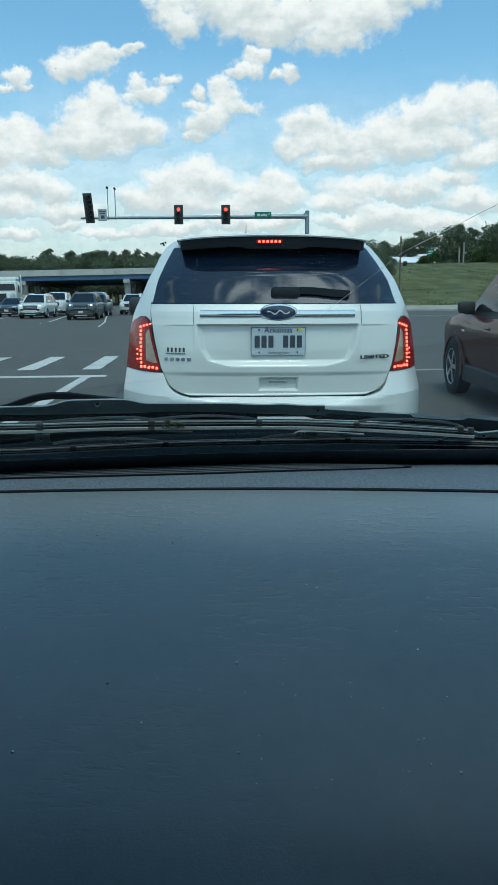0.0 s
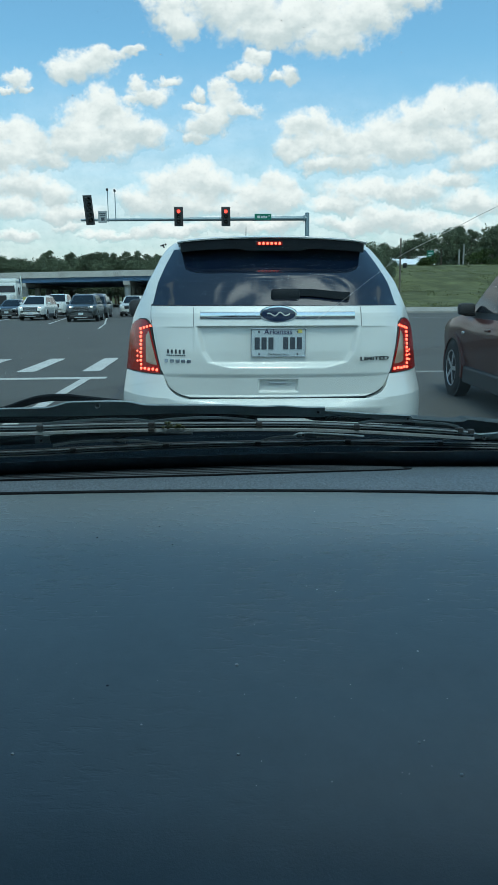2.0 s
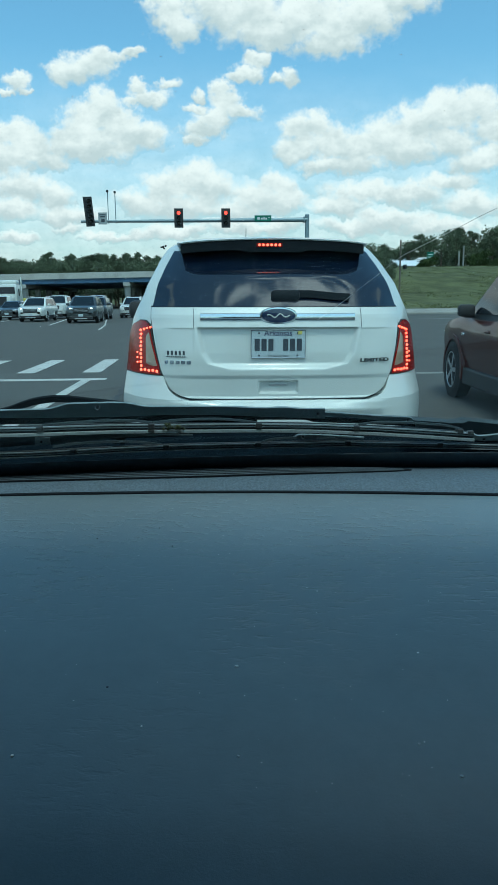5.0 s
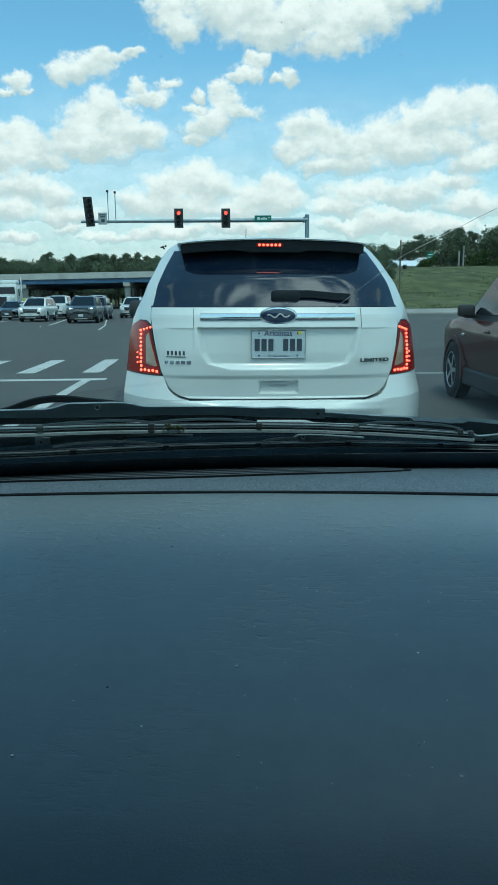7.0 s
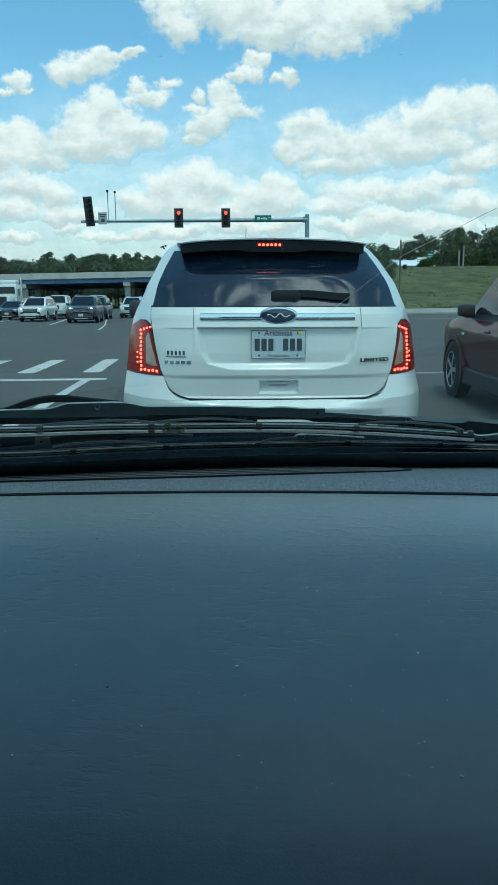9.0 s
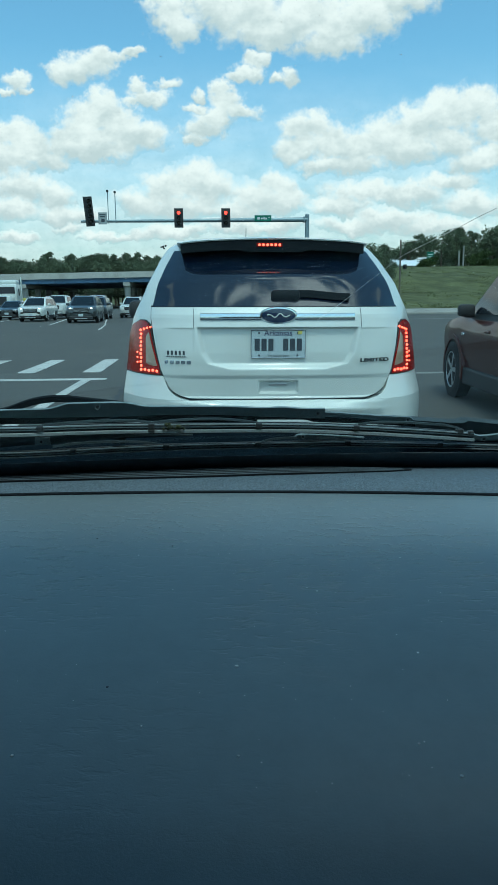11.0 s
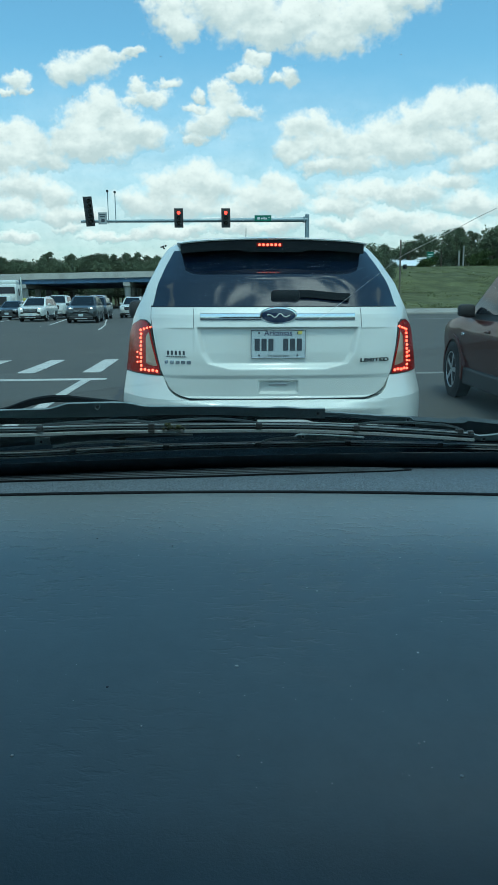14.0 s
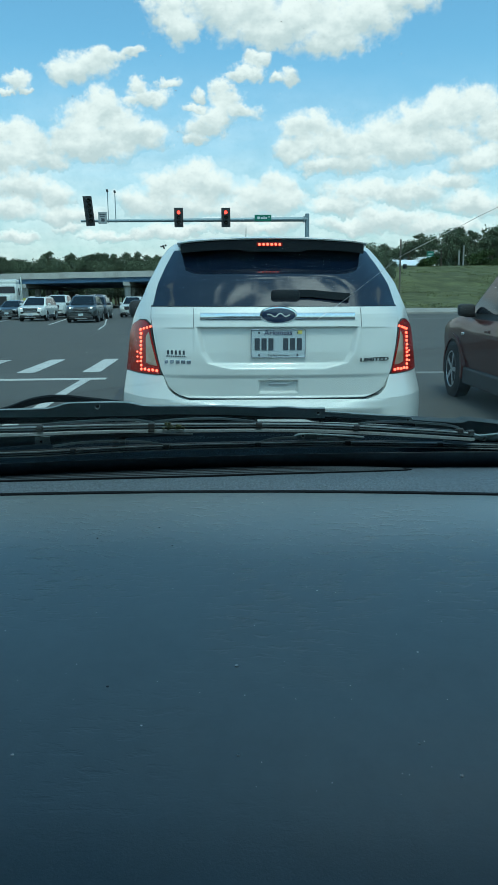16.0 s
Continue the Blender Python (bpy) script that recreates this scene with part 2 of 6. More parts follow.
def mat(name, col, rough=0.5, metal=0.0, var=0.12, scale=6.0, bump=0.0, bscale=80.0, coat=0.0, spec=0.5, trans=0.0, emit=0.0, stain=0.0, rvar=0.1, crease=0.0):
    """A surface with blotches and grain in colour, roughness and relief."""
    m = bpy.data.materials.new(name)
    m.use_nodes = True
    tree = m.node_tree
    add = node_tools(tree)
    bsdf = tree.nodes["Principled BSDF"]
    where = add("ShaderNodeTexCoord").outputs["Object"]
    big = add("ShaderNodeTexNoise", Vector=where, Scale=scale, Detail=4.0, Roughness=0.6)
    small = add("ShaderNodeTexNoise", Vector=where, Scale=scale * 11, Detail=3.0, Roughness=0.7)
    mix = add("ShaderNodeMath", operation="ADD", i0=big.outputs[0], i1=small.outputs[0])
    gain = add("ShaderNodeMapRange", Value=mix.outputs[0], i1=0.6, i2=1.4, i3=1 - var, i4=1 + var)
    tint = add("ShaderNodeVectorMath", operation="SCALE", i0=(*col, ), Scale=gain.outputs[0])
    colour = tint.outputs[0]
    if stain:
        blot = add("ShaderNodeTexNoise", Vector=where, Scale=scale * 0.35, Detail=6.0, Roughness=0.7)
        amount = add("ShaderNodeMapRange", Value=blot.outputs[0], i1=0.5, i2=0.75, i3=0.0, i4=stain)
        colour = add("ShaderNodeMix", data_type="RGBA", i0=amount.outputs[0], i6=colour, i7=(col[0] * 0.45, col[1] * 0.43, col[2] * 0.4, 1)).outputs[2]
    tree.links.new(colour, bsdf.inputs["Base Color"])
    r = add("ShaderNodeMapRange", Value=small.outputs[0], i1=0.3, i2=0.7, i3=max(0.0, rough - rvar * rough), i4=min(1.0, rough + rvar * rough))
    tree.links.new(r.outputs[0], bsdf.inputs["Roughness"])
    bsdf.inputs["Metallic"].default_value = metal
    bsdf.inputs["Coat Weight"].default_value = coat
    bsdf.inputs["Coat Roughness"].default_value = 0.04
    bsdf.inputs["Specular IOR Level"].default_value = spec
    bsdf.inputs["Transmission Weight"].default_value = trans
    if emit:
        bsdf.inputs["Emission Color"].default_value = (*col, 1)
        bsdf.inputs["Emission Strength"].default_value = emit
    if bump:
        grain = add("ShaderNodeTexNoise", Vector=where, Scale=bscale, Detail=4.0, Roughness=0.65)
        b = add("ShaderNodeBump", Height=grain.outputs[0], Strength=bump, Distance=1.0 / bscale)
        tree.links.new(b.outputs[0], bsdf.inputs["Normal"])
        if crease:      # long shallow wrinkles across the sheet, in broken patches
            drawn = add("ShaderNodeVectorMath", operation="MULTIPLY", i0=where, i1=(38.0, 120.0, 1.0))
            lines = add("ShaderNodeTexNoise", Vector=drawn.outputs[0], Scale=1.0, Detail=3.0, Roughness=0.6)
            patch = add("ShaderNodeTexNoise", Vector=where, Scale=5.0, Detail=2.0)
            sharp = add("ShaderNodeMapRange", Value=lines.outputs[0], i1=0.33, i2=0.47)
            lot = add("ShaderNodeMapRange", Value=patch.outputs[0], i1=0.36, i2=0.60)
            far = add("ShaderNodeMapRange", Value=add("ShaderNodeSeparateXYZ", i0=where).outputs[1], i1=0.36, i2=0.60)
            lot = add("ShaderNodeMath", operation="MULTIPLY", i0=lot.outputs[0], i1=far.outputs[0])
            keep = add("ShaderNodeMix", i0=lot.outputs[0], i2=1.0, i3=sharp.outputs[0])
            b2 = add("ShaderNodeBump", Height=keep.outputs[0], Strength=crease, Distance=0.0012, Normal=b.outputs[0])
            tree.links.new(b2.outputs[0], bsdf.inputs["Normal"])
    return m


ASPHALT = mat("asphalt", (0.066, 0.065, 0.060), 0.85, var=0.3, scale=0.5, bump=0.5, bscale=90, stain=0.35)
CONCRETE = mat("concrete", (0.38, 0.38, 0.36), 0.85, var=0.18, scale=0.8, bump=0.3, bscale=30, stain=0.5)
TAR = mat("tar", (0.018, 0.018, 0.019), 0.6, var=0.3, scale=3.0)
KERB = mat("kerb_concrete", (0.25, 0.245, 0.225), 0.9, var=0.2, scale=1.5, bump=0.3, bscale=40, stain=0.5)
GIRDER = mat("blue_girder_paint", (0.10, 0.19, 0.32), 0.5, var=0.15, scale=0.7, stain=0.4)
MARKING = mat("road_marking_paint", (0.46, 0.46, 0.44), 0.7, var=0.25, scale=3.0, bump=0.3, bscale=90, stain=0.5)
FAINT = mat("faint_marking_paint", (0.20, 0.20, 0.19), 0.75, var=0.4, scale=5.0, bump=0.3, bscale=90, stain=0.7)
YELLOW_PAINT = mat("yellow_marking_paint", (0.55, 0.42, 0.08), 0.7, var=0.2, scale=3.0, stain=0.4)
GRASS = mat("grass", (0.088, 0.097, 0.046), 0.95, var=0.8, scale=0.45, bump=0.45, bscale=14, stain=0.8, spec=0.15)
TUFT = mat("dry_grass_blade", (0.118, 0.132, 0.060), 0.9, var=0.4, scale=0.4, spec=0.1)
LEAF = mat("leaf", (0.100, 0.126, 0.078), 0.75, var=0.5, scale=0.5, spec=0.2)
LEAF_B = mat("leaf_light", (0.050, 0.075, 0.024), 0.75, var=0.5, scale=0.5, spec=0.2)
BARK = mat("bark", (0.10, 0.075, 0.055), 0.95, var=0.4, scale=2.0, bump=0.6, bscale=12)
GALV = mat("galvanised_steel", (0.22, 0.28, 0.31), 0.5, metal=0.5, var=0.12, scale=2.0)
SIGNAL_BLACK = mat("signal_black", (0.02, 0.022, 0.024), 0.55, var=0.2, scale=4.0)
LENS_RED = mat("lit_red_lens", (1.0, 0.06, 0.04), 0.3, emit=2.2, var=0.05)
LENS_OFF = mat("dark_lens", (0.03, 0.025, 0.02), 0.2, var=0.1)
SIGN_GREEN = mat("green_sign", (0.0, 0.13, 0.085), 0.45, var=0.1)
SIGN_BLUE = mat("blue_sign", (0.02, 0.09, 0.33), 0.45, var=0.1)
SIGN_WHITE = mat("white_sign", (0.55, 0.57, 0.57), 0.5, var=0.08)
# white sign greyed in its colour, dim against the bright sky
SIGN_GREY = mat("sky_dimmed_sign", (0.30, 0.33, 0.34), 0.55, var=0.12)
SIGN_BLACK = mat("black_lettering", (0.015, 0.015, 0.017), 0.5, var=0.1)
WOODPOLE = mat("pole_wood", (0.12, 0.10, 0.085), 0.9, var=0.3, scale=2.0, bump=0.4, bscale=20)
ROOF_WHITE = mat("white_metal_roof", (0.66, 0.68, 0.70), 0.5, var=0.1, scale=0.3, stain=0.2)
WALL_GREY = mat("grey_wall", (0.30, 0.30, 0.29), 0.8, var=0.15, scale=0.5)
# vehicles
WHITE_CAR = mat("white_car_paint", (0.57, 0.59, 0.57), 0.35, var=0.05, scale=1.6, coat=0.7, stain=0.10)
SILVER_CAR = mat("silver_car_paint", (0.42, 0.44, 0.45), 0.35, metal=0.5, var=0.05, coat=0.7)
BLACK_CAR = mat("black_car_paint", (0.015, 0.016, 0.018), 0.3, var=0.1, coat=0.8)
GREY_CAR = mat("dark_grey_car_paint", (0.045, 0.052, 0.055), 0.3, metal=0.3, var=0.1, coat=0.8)
RED_CAR = mat("dark_red_car_paint", (0.058, 0.011, 0.009), 0.35, metal=0.0, var=0.2, coat=0.45, spec=0.10)
TINTED = mat("tinted_glass", (0.003, 0.007, 0.017), 0.03, var=0.1, spec=0.65)
CLEAR_TINT = mat("lightly_tinted_glass", (0.008, 0.014, 0.020), 0.05, var=0.1, spec=0.28)
BLACK_PLASTIC = mat("black_plastic", (0.018, 0.019, 0.021), 0.6, var=0.2, scale=5.0, bump=0.25, bscale=400)
DIRTY_PLASTIC = mat("dirty_black_plastic", (0.022, 0.022, 0.022), 0.75, var=0.35, scale=7.0, bump=0.25, bscale=200, stain=0.3)
CHROME = mat("chrome", (0.72, 0.76, 0.80), 0.12, metal=1.0, var=0.04)
DARK_CHROME = mat("dark_chrome", (0.16, 0.18, 0.20), 0.25, metal=0.9, var=0.1)
ALLOY = mat("alloy", (0.45, 0.46, 0.47), 0.3, metal=0.8, var=0.1)
RUBBER = mat("tyre_rubber", (0.022, 0.022, 0.022), 0.85, var=0.25, scale=8.0, bump=0.3, bscale=120)
UNDERBODY = mat("underbody", (0.008, 0.008, 0.009), 0.9, var=0.3)
RED_LAMP = mat("red_tail_lamp", (0.20, 0.006, 0.005), 0.15, var=0.5, scale=26, spec=0.22, emit=0.12)
LED_RED = mat("lit_red_led", (1.0, 0.085, 0.045), 0.3, emit=4.0, var=0.05)
CLEAR_LAMP = mat("clear_lamp", (0.30, 0.21, 0.15), 0.12, var=0.3, scale=30, coat=1.0)
HEADLAMP = mat("headlamp", (0.62, 0.66, 0.68), 0.1, metal=0.4, var=0.15, coat=1.0)
HEADLIT = mat("lit_headlamp", (1.0, 0.96, 0.85), 0.2, emit=2.0, var=0.02)
PLATE = mat("plate_sheet", (0.42, 0.48, 0.51), 0.4, var=0.08, scale=14)
BADGE_BLUE = mat("badge_blue", (0.010, 0.022, 0.06), 0.2, var=0.1, coat=1.0)
NAVY = mat("navy_lettering", (0.022, 0.026, 0.075), 0.5)
LETTER_GREY = mat("grey_lettering", (0.035, 0.045, 0.06), 0.5)
YELLOW_TAG = mat("yellow_tag", (0.55, 0.48, 0.12), 0.5)
# own car
DASH = mat("dash_vinyl", (0.142, 0.185, 0.200), 0.37, var=0.12, scale=4.0, bump=0.10, bscale=500, spec=0.9, crease=0.85)
DASH_STRIP = mat("dash_grained_plastic", (0.098, 0.142, 0.178), 0.60, var=0.62, scale=330.0, bump=1.0, bscale=420)
RIB = mat("vent_rib_plastic", (0.085, 0.115, 0.135), 0.5, var=0.2)
VENT_DARK = mat("vent_shadow", (0.009, 0.012, 0.015), 0.8, var=0.2, spec=0.08)
COWL = mat("cowl_plastic", (0.055, 0.072, 0.082), 0.8, var=0.25, scale=10, bump=0.3, bscale=300, stain=0.3, spec=0.12)
ARM = mat("wiper_arm_paint", (0.19, 0.24, 0.265), 0.85, var=0.3, scale=14, bump=0.2, bscale=300, stain=0.3, spec=0.2)
WIPER = mat("wiper_steel", (0.014, 0.018, 0.022), 0.5, var=0.2, scale=9, spec=0.12)
WIPER_EDGE = mat("worn_rubber_and_glint", (0.21, 0.235, 0.25), 0.45, var=0.3, scale=12)
FRIT = mat("windshield_frit", (0.040, 0.066, 0.088), 0.35, var=0.6, scale=14, spec=0.4)
# near-black of the cowl panel; also paints the shade under the wiper arm
COWL_DEEP = mat("cowl_black_and_shade", (0.005, 0.009, 0.013), 0.95, var=0.5, scale=12, bump=0.3, bscale=200, stain=0.3, spec=0.0)
HEADLINER = mat("headliner_cloth", (0.07, 0.072, 0.075), 0.95, var=0.1)
OWN_PAINT = mat("own_car_paint", (0.10, 0.11, 0.12), 0.35, coat=0.7, var=0.05)
SPECK = mat("pale_dust", (0.85, 0.85, 0.82), 0.9, var=0.3, scale=40)
MOSS = mat("dry_moss", (0.052, 0.058, 0.022), 0.95, var=0.4, scale=60)


def screen_glass(name="windscreen_glass", clear_colour=(0.90, 0.955, 0.95, 1)):
    """Clear windscreen: lets light straight through, with a thin gloss."""
    m = bpy.data.materials.new(name)
    m.use_nodes = True
    tree = m.node_tree
    tree.nodes.clear()
    add = node_tools(tree)
    clear = add("ShaderNodeBsdfTransparent", Color=clear_colour)
    gloss = add("ShaderNodeBsdfGlossy", Color=(1, 1, 1, 1), Roughness=0.02)
    fres = add("ShaderNodeFresnel", IOR=1.25)
    part_of = add("ShaderNodeMath", operation="MULTIPLY", i0=fres.outputs[0], i1=0.07)
    both = add("ShaderNodeMixShader", i0=part_of.outputs[0], i1=clear.outputs[0], i2=gloss.outputs[0])
    tree.links.new(both.outputs[0], tree.nodes.new("ShaderNodeOutputMaterial").inputs[0])
    return m


SCREEN = screen_glass()
SIDE_GLASS = screen_glass("tinted_side_glass", (0.10, 0.115, 0.115, 1))

# ---------------------------------------------------------------- mesh tools


def part(name, bm, material, parent, label="", smooth=False):
    bmesh.ops.recalc_face_normals(bm, faces=bm.faces)
    me = bpy.data.meshes.new(name)
    bm.to_mesh(me)
    bm.free()
    me.materials.append(material)
    if smooth:
        me.shade_smooth()
        me.set_sharp_from_angle(angle=radians(38))
    ob = new(name, me)
    ob.parent = parent
    return tagged(ob, label)


def thing(name, m, label, category, group="", kind=""):
    ob = new(name)
    ob.empty_display_size = 0.2
    ob.matrix_world = m
    return tagged(ob, label, category, group, kind)


def solid(name, bm, material, label="", category="", group="", kind="", smooth=False):
    ob = part(name, bm, material, None, "", smooth)
    return tagged(ob, label, category, group, kind)


def box(bm, cx, cy, cz, sx, sy, sz, bevel=0.0, m=None):
    made = bmesh.ops.create_cube(bm, size=1.0, matrix=(m or Matrix()) @ Matrix.Translation((cx, cy, cz)) @ Matrix.Diagonal((sx, sy, sz, 1)))
    if bevel:
        edges = list({e for v in made["verts"] for e in v.link_edges})
        bmesh.ops.bevel(bm, geom=edges, offset=bevel, segments=2, affect="EDGES", profile=0.5)
    return bm


def rod(bm, a, b, r0, r1=None, seg=12, caps=True):
    a, b = Vector(a), Vector(b)
    way = b - a
    turn = way.to_track_quat("Z", "Y").to_matrix().to_4x4()
    bmesh.ops.create_cone(bm, cap_ends=caps, segments=seg, radius1=r0, radius2=r0 if r1 is None else r1, depth=way.length,
                          matrix=Matrix.Translation((a + b) / 2) @ turn)
    return bm


def loft(bm, rings, closed=True, caps=True):
    """Quads between rings of equal length."""
    rows = [[bm.verts.new(p) for p in ring] for ring in rings]
    n = len(rows[0])
    for r0, r1 in zip(rows, rows[1:]):
        for i in range(n if closed else n - 1):
            j = (i + 1) % n
            bm.faces.new((r0[i], r0[j], r1[j], r1[i]))
    if caps and closed:
        bm.faces.new(rows[0])
        bm.faces.new(rows[-1])
    return bm


def sweep(bm, path, shape):
    """A closed section (side, up) carried along a path that runs mostly in one direction."""
    pts = [Vector(p) for p in path]
    rings = []
    for i, p in enumerate(pts):
        way = (pts[min(i + 1, len(pts) - 1)] - pts[max(i - 1, 0)]).normalized()
        side = way.cross(Vector((0, 0, 1)))
        side = side.normalized() if side.length > 1e-4 else Vector((1, 0, 0))
        up = side.cross(way).normalized()
        rings.append([p + side * s + up * u for s, u in shape])
    return loft(bm, rings)


def circle(r, n=10):
    return [(r * math.cos(2 * math.pi * i / n), r * math.sin(2 * math.pi * i / n)) for i in range(n)]


def lathe(bm, profile, n=28, m=None):
    """A profile of (along x, radius), turned about the x axis."""
    m = m or Matrix()
    rings = [[m @ Vector((x, r * math.cos(2 * math.pi * k / n), r * math.sin(2 * math.pi * k / n))) for k in range(n)] for x, r in profile]
    return loft(bm, rings)


def sheet(bm, grid, thick):
    """A grid of points as a sheet with thickness along its own normal."""
    rows, cols = len(grid), len(grid[0])
    front = [[bm.verts.new(p) for p in row] for row in grid]
    back = []
    for i in range(rows):
        line = []
        for j in range(cols):
            a = Vector(grid[min(i + 1, rows - 1)][j]) - Vector(grid[max(i - 1, 0)][j])
            b = Vector(grid[i][min(j + 1, cols - 1)]) - Vector(grid[i][max(j - 1, 0)])
            n = a.cross(b)
            n = n.normalized() if n.length > 1e-9 else Vector((0, 0, 0))
            line.append(bm.verts.new(Vector(grid[i][j]) - n * thick))
        back.append(line)
    for i in range(rows - 1):
        for j in range(cols - 1):
            bm.faces.new((front[i][j], front[i][j + 1], front[i + 1][j + 1], front[i + 1][j]))
            bm.faces.new((back[i][j], back[i + 1][j], back[i + 1][j + 1], back[i][j + 1]))
    rim = [(0, j) for j in range(cols)] + [(i, cols - 1) for i in range(1, rows)] + [(rows - 1, j) for j in range(cols - 2, -1, -1)] + [(i, 0) for i in range(rows - 2, 0, -1)]
    for (a, b), (c, d) in zip(rim, rim[1:] + rim[:1]):
        bm.faces.new((front[a][b], front[c][d], back[c][d], back[a][b]))
    return bm


def step(x, a, b):
    t = min(1.0, max(0.0, (x - a) / (b - a)))
    return t * t * (3 - 2 * t)


def lerp(a, b, t):
    return a + (b - a) * t


def curve(x, *pairs):
    """Piecewise straight: pairs of (x, y)."""
    if x <= pairs[0][0]:
        return pairs[0][1]
    for (x0, y0), (x1, y1) in zip(pairs, pairs[1:]):
        if x <= x1:
            return lerp(y0, y1, (x - x0) / (x1 - x0))
    return pairs[-1][1]



# ---------------------------------------------------------------- ground, roads, overpass


def bank_edge(y):
    """Where the motorway bank begins beside the road that runs on under the bridge."""
    return 6.5 - 14.0 * (y - 56) / 84


def terrain(x, y):
    z = 0.30 * step(y, 30, 60) * step(x, 0, 9)
    edge = bank_edge(min(y, 150))
    z += 6.5 * step(y, 60, 128) * step(x, edge, edge + 13)
    z += 6.0 * step(y, 118, 146) * step(-x, 58, 74)
    z -= 3.6 * step(y, 136, 160) * step(x, 10, 20)
    z += 0.75 * noise.noise((x * 0.022, y * 0.085, 7)) * step(y, 62, 80) * step(x, edge + 4, edge + 18) * step(150 - y, 0, 20)
    z += 0.25 * noise.noise((x * 0.09, y * 0.09, 0)) * step(y, 60, 90) * step(abs(x - edge), 0, 20)
    return z


def spread(a, b, n):
    return [lerp(a, b, i / n) for i in range(n + 1)]


def grid_sheet(name, xs, ys, height, material, label, category):
    bm = bmesh.new()
    rows = [[bm.verts.new((x, y, height(x, y))) for x in xs] for y in ys]
    for r0, r1 in zip(rows, rows[1:]):
        for i in range(len(xs) - 1):
            bm.faces.new((r0[i], r0[i + 1], r1[i + 1], r1[i]))
    return solid(name, bm, material, label, category, kind="structure", smooth=True)


grid_sheet("ground", [-2500, -1200, -500, -250, -150] + spread(-100, 180, 94) + [230, 320, 500, 1200, 2500],
           [-2500, -900, -300, -120, -60, -20, 0] + spread(17, 200, 92) + [240, 320, 500, 1200, 2500],
           lambda x, y: terrain(x, y) - 0.06, GRASS, "green mown grass ground and motorway bank", "ground")
grid_sheet("road_approach", spread(-26, 14, 20), spread(-60, 17, 30), lambda x, y: 0.0, ASPHALT, "worn grey asphalt approach road", "road")
grid_sheet("road_crossing", spread(-220, 220, 200), spread(17, 52, 35), lambda x, y: terrain(x, y), ASPHALT, "worn grey asphalt crossing street", "road")


def far_road():
    bm = bmesh.new()
    rows = []
    for y in spread(52, 320, 90):
        right = bank_edge(min(max(y, 56), 150)) - 0.4
        rows.append([bm.verts.new((lerp(-56, right, i / 24), y, terrain(min(lerp(-56, right, i / 24), right), y))) for i in range(25)])
    for r0, r1 in zip(rows, rows[1:]):
        for i in range(24):
            bm.faces.new((r0[i], r0[i + 1], r1[i + 1], r1[i]))
    solid("road_underpass", bm, ASPHALT, "grey asphalt road leading under the overpass", "road", kind="structure", smooth=True)


far_road()


def marking(name, corners, material, label):
    """A painted strip of given ground corners, laid on the road."""
    bm = bmesh.new()
    n = 8
    left0, right0, right1, left1 = [Vector((*c, 0)) for c in corners]
    grid = []
    for i in range(n + 1):
        a, b = left0.lerp(left1, i / n), right0.lerp(right1, i / n)
        grid.append([(p.x + random.uniform(-0.006, 0.006), p.y, terrain(p.x, p.y) + 0.006) for p in (a, b)])
    sheet(bm, [r[::-1] for r in grid], 0.004)
    return solid(name, bm, material, label, "road marking", kind="structure")


def along(x, y0, y1, w=0.12, material=None, label="worn white lane line on the asphalt", shift=0.0):
    return marking("lane_line", [(x - w / 2, y0), (x + w / 2, y0), (x + w / 2 + shift, y1), (x - w / 2 + shift, y1)], material or MARKING, label)


def across(x0, x1, y, w, label, paint=None):
    return marking("stop_line", [(x0, y + w / 2), (x0, y - w / 2), (x1, y - w / 2), (x1, y + w / 2)], paint or MARKING, label)


along(-2.25, 2.0, 12.35, 0.16)
along(1.80, 3.4, 7.4, 0.12)
along(-5.9, -8.0, 12.3, 0.14)
across(-13.0, -1.92, 12.46, 0.28, "worn white stop line across the oncoming lanes")
across(1.95, 9.0, 12.8, 0.26, "faint worn stop line across the turning lanes", FAINT)
for k in range(9):
    x = -2.36 - 1.22 * k
    marking("crosswalk_bar", [(x - 0.20, 13.7), (x + 0.14, 13.7), (x + 0.08, 16.8), (x - 0.24, 16.8)], MARKING, "worn white crosswalk bar on the asphalt")
across(10.0, 30.0, 44.0, 0.22, "faint white line across the far side street", FAINT)
along(-9.8, 43.0, 58.0, 0.14, shift=-2.0)
along(-14.0, 43.0, 58.0, 0.14, shift=-2.0)
along(-5.65, 35.0, 42.0, 0.10, shift=-0.75)
along(-6.40, 42.0, 50.0, 0.10, shift=-1.15)
along(-7.55, 50.0, 75.0, 0.10, shift=-3.4)
along(-0.6, 62.0, 100.0, 0.13, YELLOW_PAINT, "yellow centre line on the underpass road", shift=-5.0)
along(-0.3, 62.0, 100.0, 0.13, YELLOW_PAINT, "yellow centre line on the underpass road", shift=-5.0)


def tar_line(points, w=0.05):
    """A tar-filled crack wandering over the asphalt."""
    rng = random.Random(len(points) * 7 + int(points[0][1]))
    bm = bmesh.new()
    grid = []
    for (x0, y0), (x1, y1) in zip(points, points[1:]):
        for k in range(8):
            x, y = lerp(x0, x1, k / 8) + rng.uniform(-0.04, 0.04), lerp(y0, y1, k / 8)
            grid.append([(x + w * rng.uniform(0.3, 0.6), y, terrain(x, y) + 0.006), (x - w * rng.uniform(0.3, 0.6), y, terrain(x, y) + 0.006)])
    sheet(bm, grid, 0.004)
    solid("tar_line", bm, TAR, "dark tar-filled crack in the asphalt", "road crack", kind="structure")


